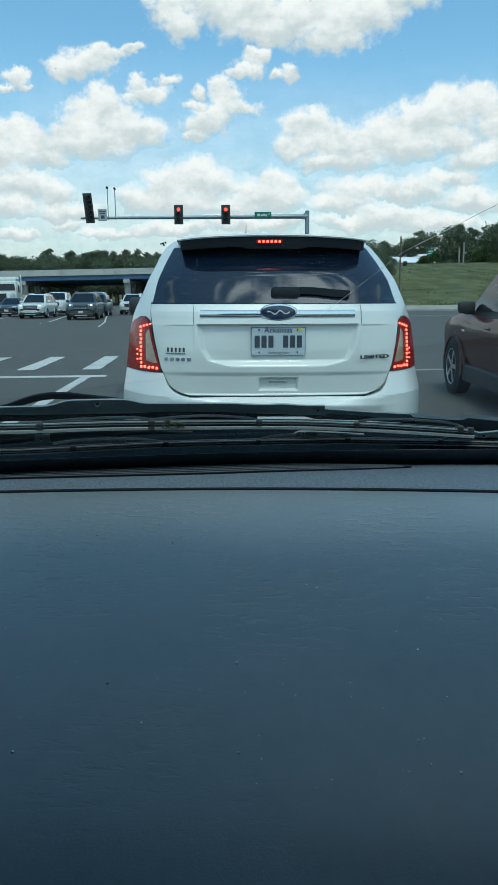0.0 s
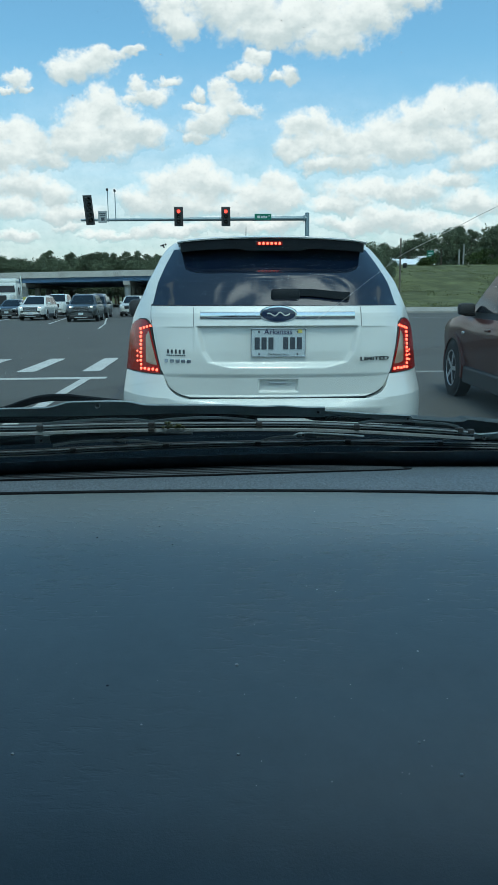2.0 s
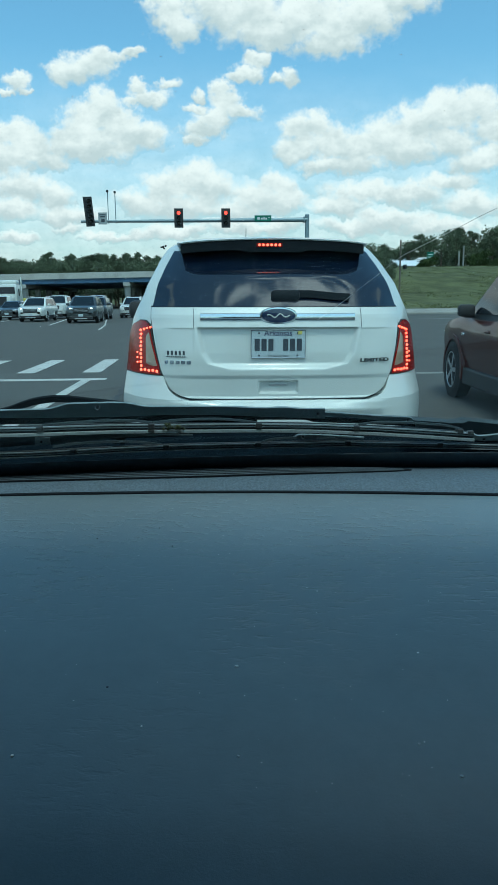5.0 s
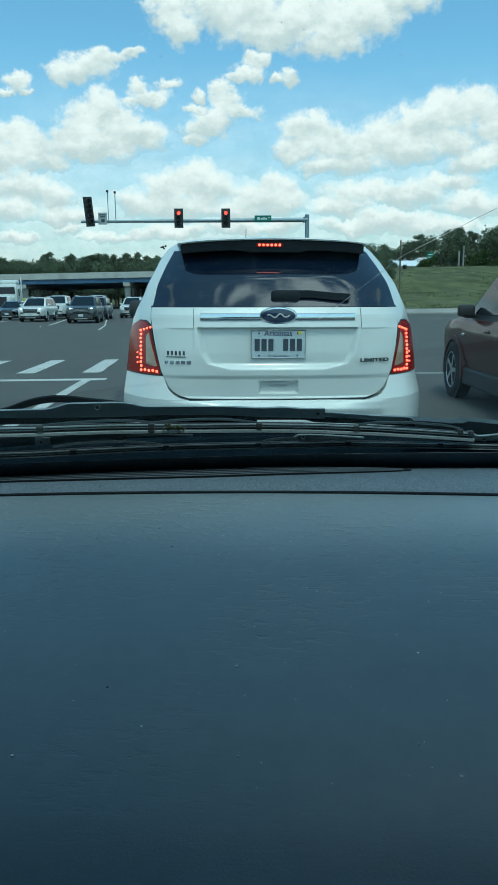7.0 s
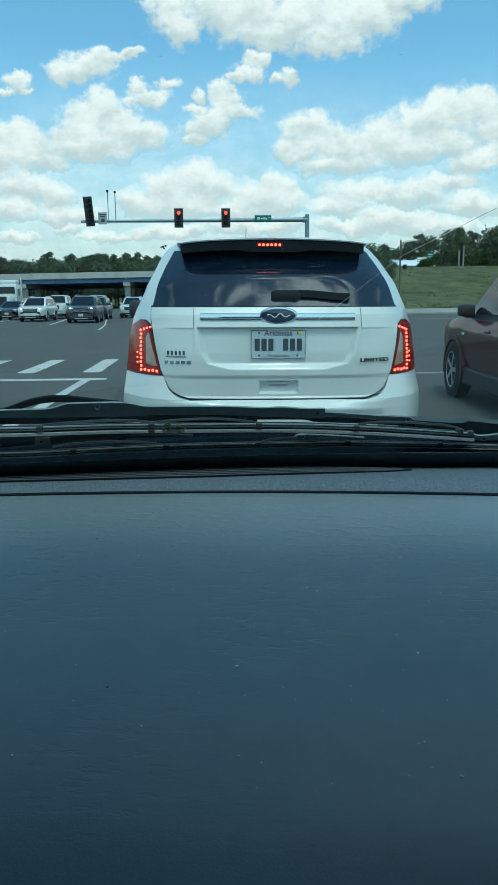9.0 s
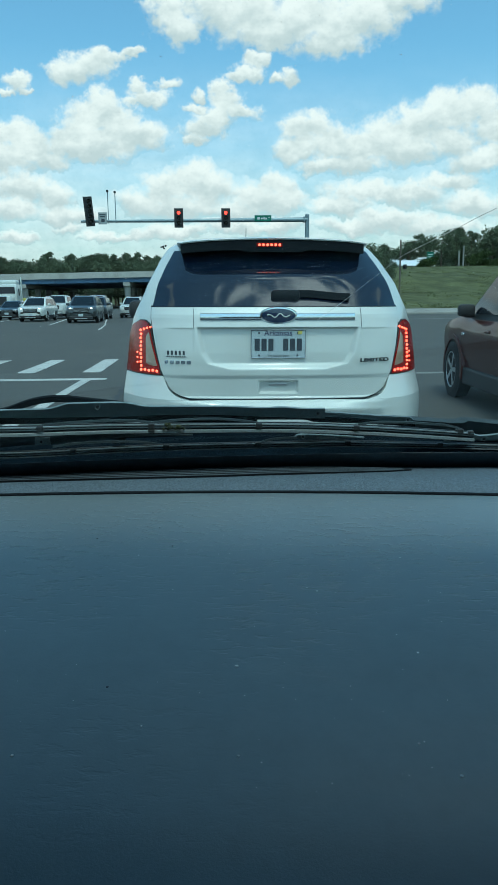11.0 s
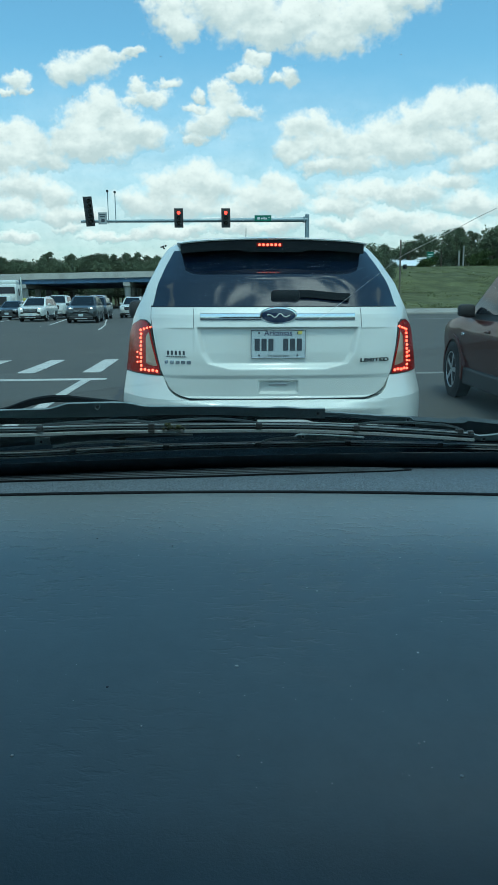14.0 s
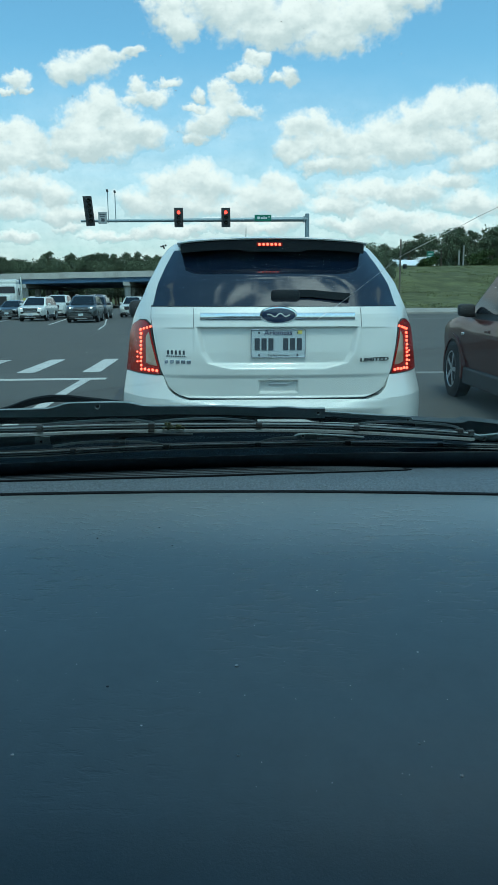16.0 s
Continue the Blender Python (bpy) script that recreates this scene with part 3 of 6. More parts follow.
tar_line([(-1.1, 6.0), (-1.35, 9.0), (-1.5, 12.0), (-1.7, 16.0)], 0.07)


def kerbs():
    shape = [(-0.09, -0.25), (0.09, -0.25), (0.09, 0.10), (0.05, 0.15), (-0.09, 0.15)]
    run = [(6.3, 70.0), (6.4, 60.0), (6.6, 56.0)] + [(6.6 + 3.4 * (1 - math.cos(k * math.pi / 16)), 55.6 - 3.5 * math.sin(k * math.pi / 16)) for k in range(1, 9)] + [(x, 52.1) for x in range(12, 121, 3)]
    bm = sweep(bmesh.new(), [(x, y, terrain(x, y)) for x, y in run], shape)
    solid("kerb", bm, KERB, "pale concrete kerb beside the grass bank", "kerb", kind="structure")
    bm = bmesh.new()
    grid = [[(x, y, terrain(x, y) + h) for x in spread(10.5, 120, 60)] for y, h in ((52.2, 0.14), (53.0, 0.24), (53.9, 0.36), (54.2, 0.30))]
    sheet(bm, grid, -0.12)
    solid("pavement", bm, KERB, "pale concrete strip behind the kerb", "pavement", kind="structure")


kerbs()


def overpass():
    """Motorway bridge: deck, parapet, blue girders, piers and an abutment."""
    x0, x1 = -95.0, -7.0

    def deck_z(x):
        return 5.75 + 0.0135 * (x + 43)
    ob = thing("overpass", pose(0, 148, 0), "concrete motorway overpass with blue steel girders", "bridge", kind="structure")
    bm = bmesh.new()
    loft(bm, [[(x, 0, deck_z(x)), (x, 60, deck_z(x)), (x, 60, deck_z(x) + 0.35), (x, 0, deck_z(x) + 0.35)] for x in spread(x0, x1 + 6, 12)])
    part("deck", bm, CONCRETE, ob)
    for y in (-0.12, 59.8):
        bm = bmesh.new()
        loft(bm, [[(x, y, deck_z(x) - 0.05), (x, y + 0.35, deck_z(x) - 0.05), (x, y + 0.30, deck_z(x) + 1.12), (x, y + 0.06, deck_z(x) + 1.12)] for x in spread(x0, x1 + 14, 12)])
        part("parapet", bm, CONCRETE, ob, "weathered concrete parapet")
    for y in (0.5, 5, 9.5, 14, 18.5, 23, 32, 41, 50, 59):
        bm = bmesh.new()
        for z0, z1, w in ((-0.92, -0.86, 0.36), (-0.86, -0.05, 0.05), (-0.05, -0.004, 0.36)):
            loft(bm, [[(x, y - w / 2, deck_z(x) + z0), (x, y + w / 2, deck_z(x) + z0), (x, y + w / 2, deck_z(x) + z1), (x, y - w / 2, deck_z(x) + z1)] for x in spread(x0, x1, 10)])
        for x in np.arange(x0 + 2, x1, 3.2):
            box(bm, x, y - 0.1, deck_z(x) - 0.45, 0.03, 0.15, 0.8)
        part("girder", bm, GIRDER, ob, "blue painted steel girder")
    for x in (-18.0, -38.5, -62.0, -80.0):
        for y in (2.0, 12.5, 23.0, 36.0, 50.0):
            bm = bmesh.new()
            rod(bm, (x, y, -0.5), (x, y, deck_z(x) - 1.7), 0.62, seg=20)
            part("pier", bm, CONCRETE, ob, "round concrete pier")
        bm = bmesh.new()
        box(bm, x, 27.0, deck_z(x) - 1.32, 1.3, 53.5, 0.78, 0.06)
        part("pier_cap", bm, CONCRETE, ob)
    bm = bmesh.new()
    box(bm, x1 + 2.5, 30.0, 2.6, 5.0, 59.5, 6.0, 0.05)
    part("abutment", bm, CONCRETE, ob, "concrete abutment in the grass bank")


overpass()

# ---------------------------------------------------------------- own car: the dashboard, cowl and wipers ahead of the camera
own = thing("own_car", pose(0, 0, 0, 0, 0.5, -2.5), "dark grey car seen from its driver's place", "car")


def arch(x, rise=0.015):
    """The dashboard's fore edges bow away from the seats."""
    return -rise * (x / 0.34) ** 2


def dash_z(x, y):
    """The vinyl top's height: level under the windscreen, rounding down toward the seats."""
    far = 0.894 + 1.1 * arch(x)
    t = (far - y) / (far - 0.06)
    return 1.060 - 0.21 * max(0.0, t) ** 2.1 - 0.002 * step(t, 0.02, 0.0) - 0.05 * step(abs(x), 0.55, 0.76) ** 2


def dash_top():
    """Vinyl top, crowned, falling toward the seats."""
    bm = bmesh.new()
    grid = []
    for i in range(61):
        t = i / 60
        row = []
        for j in range(-56, 57):
            x = j * 0.0135
            y = lerp(0.894 + 1.1 * arch(x), 0.06, t)
            z = dash_z(x, y)
            # faint creases running across
            z += 0.0006 * noise.noise((x * 5, y * 34, 1.7)) + 0.0003 * noise.noise((x * 13, y * 75, 5.1))
            row.append((x, y, z))
        grid.append(row)
    sheet(bm, grid, 0.02)
    return part("dash_top", bm, DASH, own, "dark blue-grey vinyl dashboard top", True)


dash_top()


def dash_strip():
    bm = bmesh.new()
    grid = []
    for i in range(25):
        t = i / 24
        row = []
        for j in range(-50, 51):
            x = j * 0.0152
            y = lerp(curve(x, (-0.5, 0.95), (-0.33, 0.983), (0.0, 1.028), (0.25, 1.042), (0.4, 1.044)), 0.9065 + 1.1 * arch(x), t)
            z = 1.058 + 0.005 * math.sin(t * math.pi * 0.9) - 0.018 * max(0.0, (t - 0.52) / 0.48) ** 2.2
            row.append((x, y, z))
        grid.append(row)
    sheet(bm, grid, 0.02)
    strip = part("defroster_panel", bm, DASH_STRIP, own, "grained grey plastic strip under the windscreen", True)
    bm = sweep(bmesh.new(), [(x, 0.9015 + 1.1 * arch(x), 1.0575) for x in spread(-0.74, 0.74, 60)], [(-0.006, -0.012), (0.006, -0.012), (0.004, 0.0012), (-0.004, 0.0012)])
    part("seam_gasket", bm, VENT_DARK, own, "dark gasket between the panels")
    # the defroster outlet: a long slot that runs out to a point, with ribs lying in it
    tip, end = 0.222, -0.72
    bm = bmesh.new()

    def half(x):
        return curve(x, (-0.35, 0.020), (0.0, 0.026)) * min(1.0, math.sqrt(max(0.0, (tip - x) / 0.28)))

    def middle(x):
        return curve(x, (-0.7, 0.898), (-0.33, 0.951), (0.0, 0.991), (0.222, 1.007))

    def sink(x):
        return 0.0026 * max(0.0, 1 - half(x) / 0.020)
    grid = [[(x, middle(x) + s * half(x), 1.0612 - sink(x)) for x in spread(end, tip - 0.0005, 70)] for s in (1, -1)]
    sheet(bm, grid, -0.004)
    slot = part("defroster_slot", bm, VENT_DARK, own)
    for k in (-0.80, -0.40, 0.0, 0.40, 0.80):
        bm = bmesh.new()
        rings = []
        for x in spread(end, tip - 0.012, 60):
            y, w = middle(x) + k * half(x), 0.0023 * min(1.0, half(x) / 0.024)
            low, high = 1.0634 - sink(x), 1.0656 - sink(x)
            rings.append([(x, y - w, low), (x, y + w, low), (x, y + w * 0.85, high), (x, y - w * 0.85, high)])
        loft(bm, rings)
        part("rib", bm, RIB, slot, smooth=True)


dash_strip()


def screen_at(x, t):
    """A place on the windscreen: t from its foot to its head."""
    y = lerp(1.0729, 0.4929, t) - 0.07 * ((x - 0.4) / 0.7) ** 2      # the screen's middle lies to the right
    return (x, y, lerp(1.050, 1.57, t))


def screen_parts():
    bm = bmesh.new()
    sheet(bm, [[screen_at(x * lerp(1, 0.86, t), t) for x in spread(-0.76, 0.76, 16)] for t in spread(0, 1, 14)], 0.005)
    pane = part("windscreen", bm, SCREEN, own, "clear windscreen with dust specks and a long crack")
    pane.visible_shadow = False
    bm = bmesh.new()
    grid = [[Vector(screen_at(x, t)) + Vector((0, -0.007, -0.007)) for x in spread(-0.75, 0.75, 40)] for t in (0.010, 0.035, 0.060, 0.083)]
    sheet(bm, grid, 0.0003)
    part("frit_band", bm, FRIT, pane, "black painted lower border")
    return pane


pane = screen_parts()


def on_screen(u, v):
    """The windscreen's place seen from the driver's eye in the direction (right, up) per metre ahead."""
    t = 0.3
    for _ in range(30):
        x = u * screen_at(0, t)[1]
        y, z = screen_at(x, t)[1:]
        x = u * y
        err = z - (1.30 + v * y)
        t = min(1.0, max(0.0, t - err * 0.8))
    return Vector(screen_at(x, t))


def crack_and_dust():
    bm = bmesh.new()
    lie = ((0.075, -0.0225), (0.0919, -0.010), (0.1223, 0.0128), (0.1894, 0.066), (0.3306, 0.1375), (0.352, 0.148))
    run = [on_screen(u, curve(u, *lie) + 0.0008 * noise.noise((u * 40, 0, 0))) + Vector((0, -0.005, -0.005)) for u in spread(0.075, 0.352, 40)]
    sweep(bm, run, circle(0.00022, 5))
    part("crack", bm, mat("crack_edge", (0.62, 0.64, 0.62), 0.25, var=0.2, scale=60), pane, "long thin diagonal crack")
    rng = random.Random(4)
    bm = bmesh.new()
    for _ in range(420):
        p = on_screen(rng.uniform(-0.36, 0.36), rng.uniform(-0.10, 0.37)) + Vector((0, -0.0015, -0.0015))
        r = rng.choice((0.00010, 0.00012, 0.00015, 0.00018, 0.00030))
        bmesh.ops.create_icosphere(bm, subdivisions=1, radius=r, matrix=Matrix.Translation(p) @ Matrix.Diagonal((rng.uniform(0.7, 1.8), 0.5, 1, 1)))
    tagged(part("dust", bm, SPECK, pane), kind="stuff")
    bm = bmesh.new()
    for du, dv, r in ((0, 0, 0.0013), (0.0032, 0.0012, 0.0011), (-0.0028, -0.0004, 0.0009), (0.0012, -0.0022, 0.0009)):
        p = on_screen(-0.131 + du, 0.073 + dv) + Vector((0, -0.0015, -0.0015))
        bmesh.ops.create_icosphere(bm, subdivisions=1, radius=r, matrix=Matrix.Translation(p))
    part("bug_spot", bm, SIGNAL_BLACK, pane, "dark insect spot")


crack_and_dust()


def at_glass(u, v, out):
    """A place outside the windscreen, seen in the direction (right, up) per metre ahead, that far past the glass."""
    p = on_screen(u - 0.0113, v)
    way = (p - Vector((-0.0113, 0, 1.30))).normalized()
    return p + way * out


def glass_run(rows, out, n=48, soft=2):
    """A line past the glass through a few directions, rounded between them."""
    pts = [(u, curve(u, *rows)) for u in spread(rows[0][0], rows[-1][0], n)]
    for _ in range(soft):
        mid = [(b[0], (a[1] + 2 * b[1] + c[1]) / 4) for a, b, c in zip(pts, pts[1:], pts[2:])]
        pts = [pts[0]] + mid + [pts[-1]]
    return [at_glass(u, v, out) for u, v in pts]


def glass_plate(name, top, bottom, out, thick, material, label, parent=None, soft=1):
    """A moulded bar past the glass: upper and lower line by direction, a rounded upper edge, a thickness."""
    bm = bmesh.new()
    up, low = glass_run(top, out, 56, soft), glass_run([(top[0][0], curve(top[0][0], *bottom))] + [r for r in bottom if top[0][0] < r[0] < top[-1][0]] + [(top[-1][0], curve(top[-1][0], *bottom))], out, 56, soft)
    rings = []
    for p, q in zip(up, low):
        h = p.z - q.z
        rings.append([p + Vector((0, thick, -0.001)), p + Vector((0, 0.003, 0)), p + Vector((0, 0.0004, -min(0.0015, h * 0.2))), lerp(p, q, 0.55) + Vector((0, -0.0022, 0)), q + Vector((0, 0, min(0.001, h * 0.2))), q + Vector((0, 0.002, 0)), q + Vector((0, thick, 0))])
    loft(bm, rings)
    return part(name, bm, material, parent or own, label, True)


def wiper_blade(rows, out, height, lines, clips, label):
    """A blade: dark carrier, a pale top edge painted as sky glint, worn rubber strips along it, clips over it."""
    top = glass_run(rows, out, 70)
    blade = part("wiper_blade", sweep(bmesh.new(), [p + Vector((0, 0.004, -height)) for p in top], [(-0.004, 0.0), (0.004, 0.0), (0.004, height), (-0.004, height)]), WIPER, own, label, True)
    # the first, topmost strip carries the sky's reflection in its pale colour
    for down, h, proud, material in lines:
        bm = sweep(bmesh.new(), [p + Vector((0, -proud, -down - h)) for p in top], [(-0.002, 0.0), (0.002, 0.0), (0.002, h * 0.8), (0.0012, h), (-0.002, h)])
        part("rubber_edge", bm, material, blade, "worn grey rubber strip, the topmost a painted sky glint", True)
    for u, down, h in clips:
        p = at_glass(u, curve(u, *rows), out)
        bm = box(bmesh.new(), p.x, p.y - 0.004, p.z - down - h / 2, 0.0085, 0.010, h, 0.0012)
        box(bm, p.x - 0.0052, p.y - 0.003, p.z - down - h / 2, 0.003, 0.006, h * 0.6, 0.0006)
        part("clip", bm, BLACK_PLASTIC, blade)
    return blade


def screw(u, v, out, r, parent):
    p = at_glass(u, v, out) + Vector((0, -0.003, 0))
    bm = lathe(bmesh.new(), [(-0.001, r), (0.001, r), (0.0016, r * 0.8), (0.0010, r * 0.62), (-0.001, r * 0.6)], 16, Matrix.Translation(p) @ pose(0, 0, 0, 0, 0, -90))
    part("screw_ring", bm, RIB, parent, smooth=True)
    bm = lathe(bmesh.new(), [(-0.0006, r * 0.62), (0.0004, r * 0.6)], 14, Matrix.Translation(p) @ pose(0, 0, 0, 0, 0, -90))
    part("screw_hole", bm, VENT_DARK, parent)


def bow(rows, out, w=0.0032):
    bm = sweep(bmesh.new(), glass_run(rows, out, 24), [(-w / 2, -w * 0.5), (w / 2, -w * 0.5), (w / 2, w * 0.4), (0, w * 0.5), (-w / 2, w * 0.4)])
    part("wiper_bow", bm, COWL, own, "thin black wiper bow", True)


# upper wiper: its long arm, dark strips added as the shade beneath it, the blade
arm = glass_plate("wiper_arm", [(-0.3678, -0.1506), (-0.2791, -0.1482), (-0.2597, -0.1402), (-0.1902, -0.1386), (-0.1658, -0.1394), (-0.1541, -0.1442), (-0.0324, -0.1442), (0.0229, -0.1466), (0.0403, -0.1450), (0.0514, -0.1450), (0.0704, -0.1474), (0.1059, -0.1474)],
                  [(-0.3687, -0.1626), (-0.2743, -0.1618), (-0.1632, -0.1594), (-0.1117, -0.1570), (-0.0325, -0.1578), (0.0230, -0.1602), (0.1062, -0.1626)], 0.085, 0.007, ARM, "matt grey-black wiper arm")
screw(-0.2134, -0.1458, 0.085, 0.0042, arm)
screw(0.0958, -0.1546, 0.085, 0.0034, arm)
arm2 = glass_plate("wiper_arm", [(0.1060, -0.1522), (0.1258, -0.1530), (0.1655, -0.1562), (0.2282, -0.1594), (0.2299, -0.1626)], [(0.1062, -0.1602), (0.1260, -0.1594), (0.1657, -0.1634), (0.1976, -0.1674), (0.2302, -0.1682)], 0.080, 0.006, ARM, "matt grey-black wiper arm end")
screw(0.2221, -0.1642, 0.080, 0.0034, arm2)
glass_plate("arm_channel", [(-0.3685, -0.1594), (-0.2741, -0.1586), (-0.1632, -0.1570), (-0.1116, -0.1546), (0.0111, -0.1570)], [(-0.3694, -0.1723), (-0.2946, -0.1707), (-0.1595, -0.1682), (-0.1516, -0.1666), (-0.1317, -0.1666), (-0.1238, -0.1690), (0.0111, -0.1690)], 0.092, 0.010, COWL_DEEP, "dark strip added as shade under the wiper arm")
glass_plate("arm_channel", [(0.0111, -0.1570), (0.1062, -0.1586), (0.1657, -0.1618), (0.2333, -0.1666)], [(0.0111, -0.1642), (0.0809, -0.1642), (0.0881, -0.1674), (0.1580, -0.1699), (0.2336, -0.1739)], 0.092, 0.010, COWL_DEEP, "dark strip added as shade under the wiper arm")
glass_plate("cowl_cover", [(0.2276, -0.1634), (0.2530, -0.1650), (0.2849, -0.1674), (0.3032, -0.1674), (0.3061, -0.1642), (0.3501, -0.1690), (0.3764, -0.1707)], [(0.2286, -0.1868), (0.3783, -0.1974)], 0.13, 0.04, COWL, "dark grey plastic cowl cover")
seal = sweep(bmesh.new(), glass_run([(-0.3683, -0.1570), (-0.3393, -0.1498), (-0.3207, -0.1426), (-0.3006, -0.1363), (-0.2783, -0.1331), (-0.2570, -0.1331), (-0.2296, -0.1363), (-0.1903, -0.1402), (-0.1628, -0.1442)], 0.16, 40), [(-0.004, -0.006), (0.004, -0.006), (0.004, 0.002), (0, 0.004), (-0.004, 0.002)])
part("bonnet_seal", seal, VENT_DARK, own, "curved black rubber bonnet seal", True)
wiper_blade([(-0.3696, -0.1755), (-0.3027, -0.1739), (-0.2470, -0.1715), (-0.1913, -0.1699), (-0.1119, -0.1690), (0.0071, -0.1682), (0.0865, -0.1690), (0.1263, -0.1707), (0.1660, -0.1723), (0.2058, -0.1747), (0.2457, -0.1771), (0.3159, -0.1820)], 0.030, 0.0145,
            ((0.0, 0.0018, 0.0050, WIPER_EDGE), (0.0038, 0.0011, 0.0046, RIB), (0.0080, 0.0042, 0.0046, WIPER_EDGE)),
            ((-0.2947, -0.0005, 0.0075), (-0.1373, -0.0010, 0.0070), (-0.1375, 0.0072, 0.0040), (0.0135, -0.0008, 0.0075), (0.1501, -0.0005, 0.0070), (0.2959, -0.0045, 0.0075), (0.3111, -0.0030, 0.0060)),
            "black wiper blade resting on the windscreen")
bow([(-0.1373, -0.1682), (-0.1118, -0.1650), (-0.0761, -0.1626), (-0.0404, -0.1626), (-0.0087, -0.1650), (0.0119, -0.1682)], 0.034)
bow([(0.1533, -0.1707), (0.1738, -0.1674), (0.2214, -0.1674), (0.2772, -0.1715), (0.2957, -0.1763)], 0.034)
bow([(-0.2931, -0.1723), (-0.2548, -0.1682), (-0.1991, -0.1650), (-0.1594, -0.1650), (-0.1373, -0.1682)], 0.034)
# lower wiper: arm pieces and the blade lying on the black glass border
low = glass_plate("wiper_arm", [(-0.3705, -0.1884), (-0.3035, -0.1876), (-0.2715, -0.1852), (-0.2316, -0.1828), (-0.1520, -0.1828), (-0.0804, -0.1844)], [(-0.3717, -0.2063), (-0.3123, -0.2014), (-0.2803, -0.2006), (-0.2481, -0.1957), (-0.1921, -0.1917), (-0.0805, -0.1876)], 0.050, 0.008, COWL, "matt black wiper arm lying low")
tab = glass_plate("arm_bracket", [(-0.3044, -0.1892), (-0.3019, -0.1876), (-0.2828, -0.1884)], [(-0.3051, -0.2014), (-0.2835, -0.2014)], 0.047, 0.004, ARM, "flat black arm bracket")
screw(-0.2944, -0.1957, 0.047, 0.0030, tab)
tab = glass_plate("arm_bracket", [(-0.1946, -0.1941), (-0.1857, -0.1909), (-0.1754, -0.1909)], [(-0.1948, -0.1990), (-0.1757, -0.2006)], 0.047, 0.004, ARM, "flat black arm bracket")
screw(-0.1819, -0.1957, 0.047, 0.0030, tab)
bow([(-0.2788, -0.2031), (-0.2482, -0.1982), (-0.1923, -0.1949), (-0.1524, -0.1957), (-0.1222, -0.1998)], 0.028)
tab = glass_plate("arm_bracket", [(0.0621, -0.1884), (0.0685, -0.1844), (0.0836, -0.1836), (0.1266, -0.1860), (0.1625, -0.1884)], [(0.0622, -0.1909), (0.0837, -0.1925), (0.1267, -0.1909), (0.1626, -0.1909)], 0.030, 0.004, ARM, "flat black arm bracket")
screw(0.0757, -0.1876, 0.030, 0.0030, tab)
bow([(0.0152, -0.1966), (0.0311, -0.1917), (0.0470, -0.1901), (0.0669, -0.1892)], 0.026)
bow([(0.0948, -0.1901), (0.1188, -0.1901), (0.1388, -0.1941)], 0.026)
wiper_blade([(-0.3722, -0.2121), (-0.3048, -0.2096), (-0.2486, -0.2063), (-0.1926, -0.2031), (-0.1206, -0.1998), (-0.0726, -0.1982), (0.0072, -0.1966), (0.1268, -0.1941), (0.2066, -0.1957), (0.2705, -0.1966), (0.3744, -0.1990)], 0.018, 0.0088,
            ((0.0, 0.0016, 0.0048, WIPER_EDGE), (0.0036, 0.0010, 0.0044, RIB), (0.0066, 0.0012, 0.0044, WIPER_EDGE)),
            ((-0.2486, -0.0008, 0.0060), (-0.1166, -0.0008, 0.0060), (0.0128, -0.0008, 0.0062), (0.1388, -0.0008, 0.0060), (0.2689, -0.0008, 0.0060)),
            "second black wiper blade lying low on the windscreen")
tab = glass_plate("arm_bracket", [(0.3144, -0.1828), (0.3241, -0.1860), (0.3368, -0.1852), (0.3510, -0.1836), (0.3733, -0.1836)], [(0.3150, -0.1933), (0.3358, -0.1949), (0.3741, -0.1941)], 0.028, 0.006, ARM, "flat black arm bracket")
screw(0.3308, -0.1909, 0.028, 0.0032, tab)
bow([(0.2721, -0.1966), (0.2863, -0.1925), (0.3182, -0.1925)], 0.026)
bm = bmesh.new()
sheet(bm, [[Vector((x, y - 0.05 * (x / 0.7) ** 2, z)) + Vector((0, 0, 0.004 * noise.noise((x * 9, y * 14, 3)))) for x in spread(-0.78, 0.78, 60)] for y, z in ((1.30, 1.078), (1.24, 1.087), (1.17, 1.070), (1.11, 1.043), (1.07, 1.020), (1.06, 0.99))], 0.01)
part("cowl_panel", bm, COWL_DEEP, own, "near-black mottled plastic cowl panel", True)
bm = bmesh.new()
sheet(bm, [[(x, y, z) for x in spread(-0.76, 0.76, 10)] for y, z in ((1.10, 1.035), (1.03, 1.040), (0.90, 1.040))], 0.01)
part("screen_gap", bm, VENT_DARK, own)
rng_moss = random.Random(2)
bm = bmesh.new()
for _ in range(30):
    p = at_glass(-0.1073 + rng_moss.gauss(0, 0.006), -0.1771 + abs(rng_moss.gauss(0, 0.0030)), 0.012)
    bmesh.ops.create_icosphere(bm, subdivisions=1, radius=rng_moss.uniform(0.0011, 0.0026), matrix=Matrix.Translation(p))
part("moss_clump", bm, MOSS, own, "small clump of dry moss on the wiper")


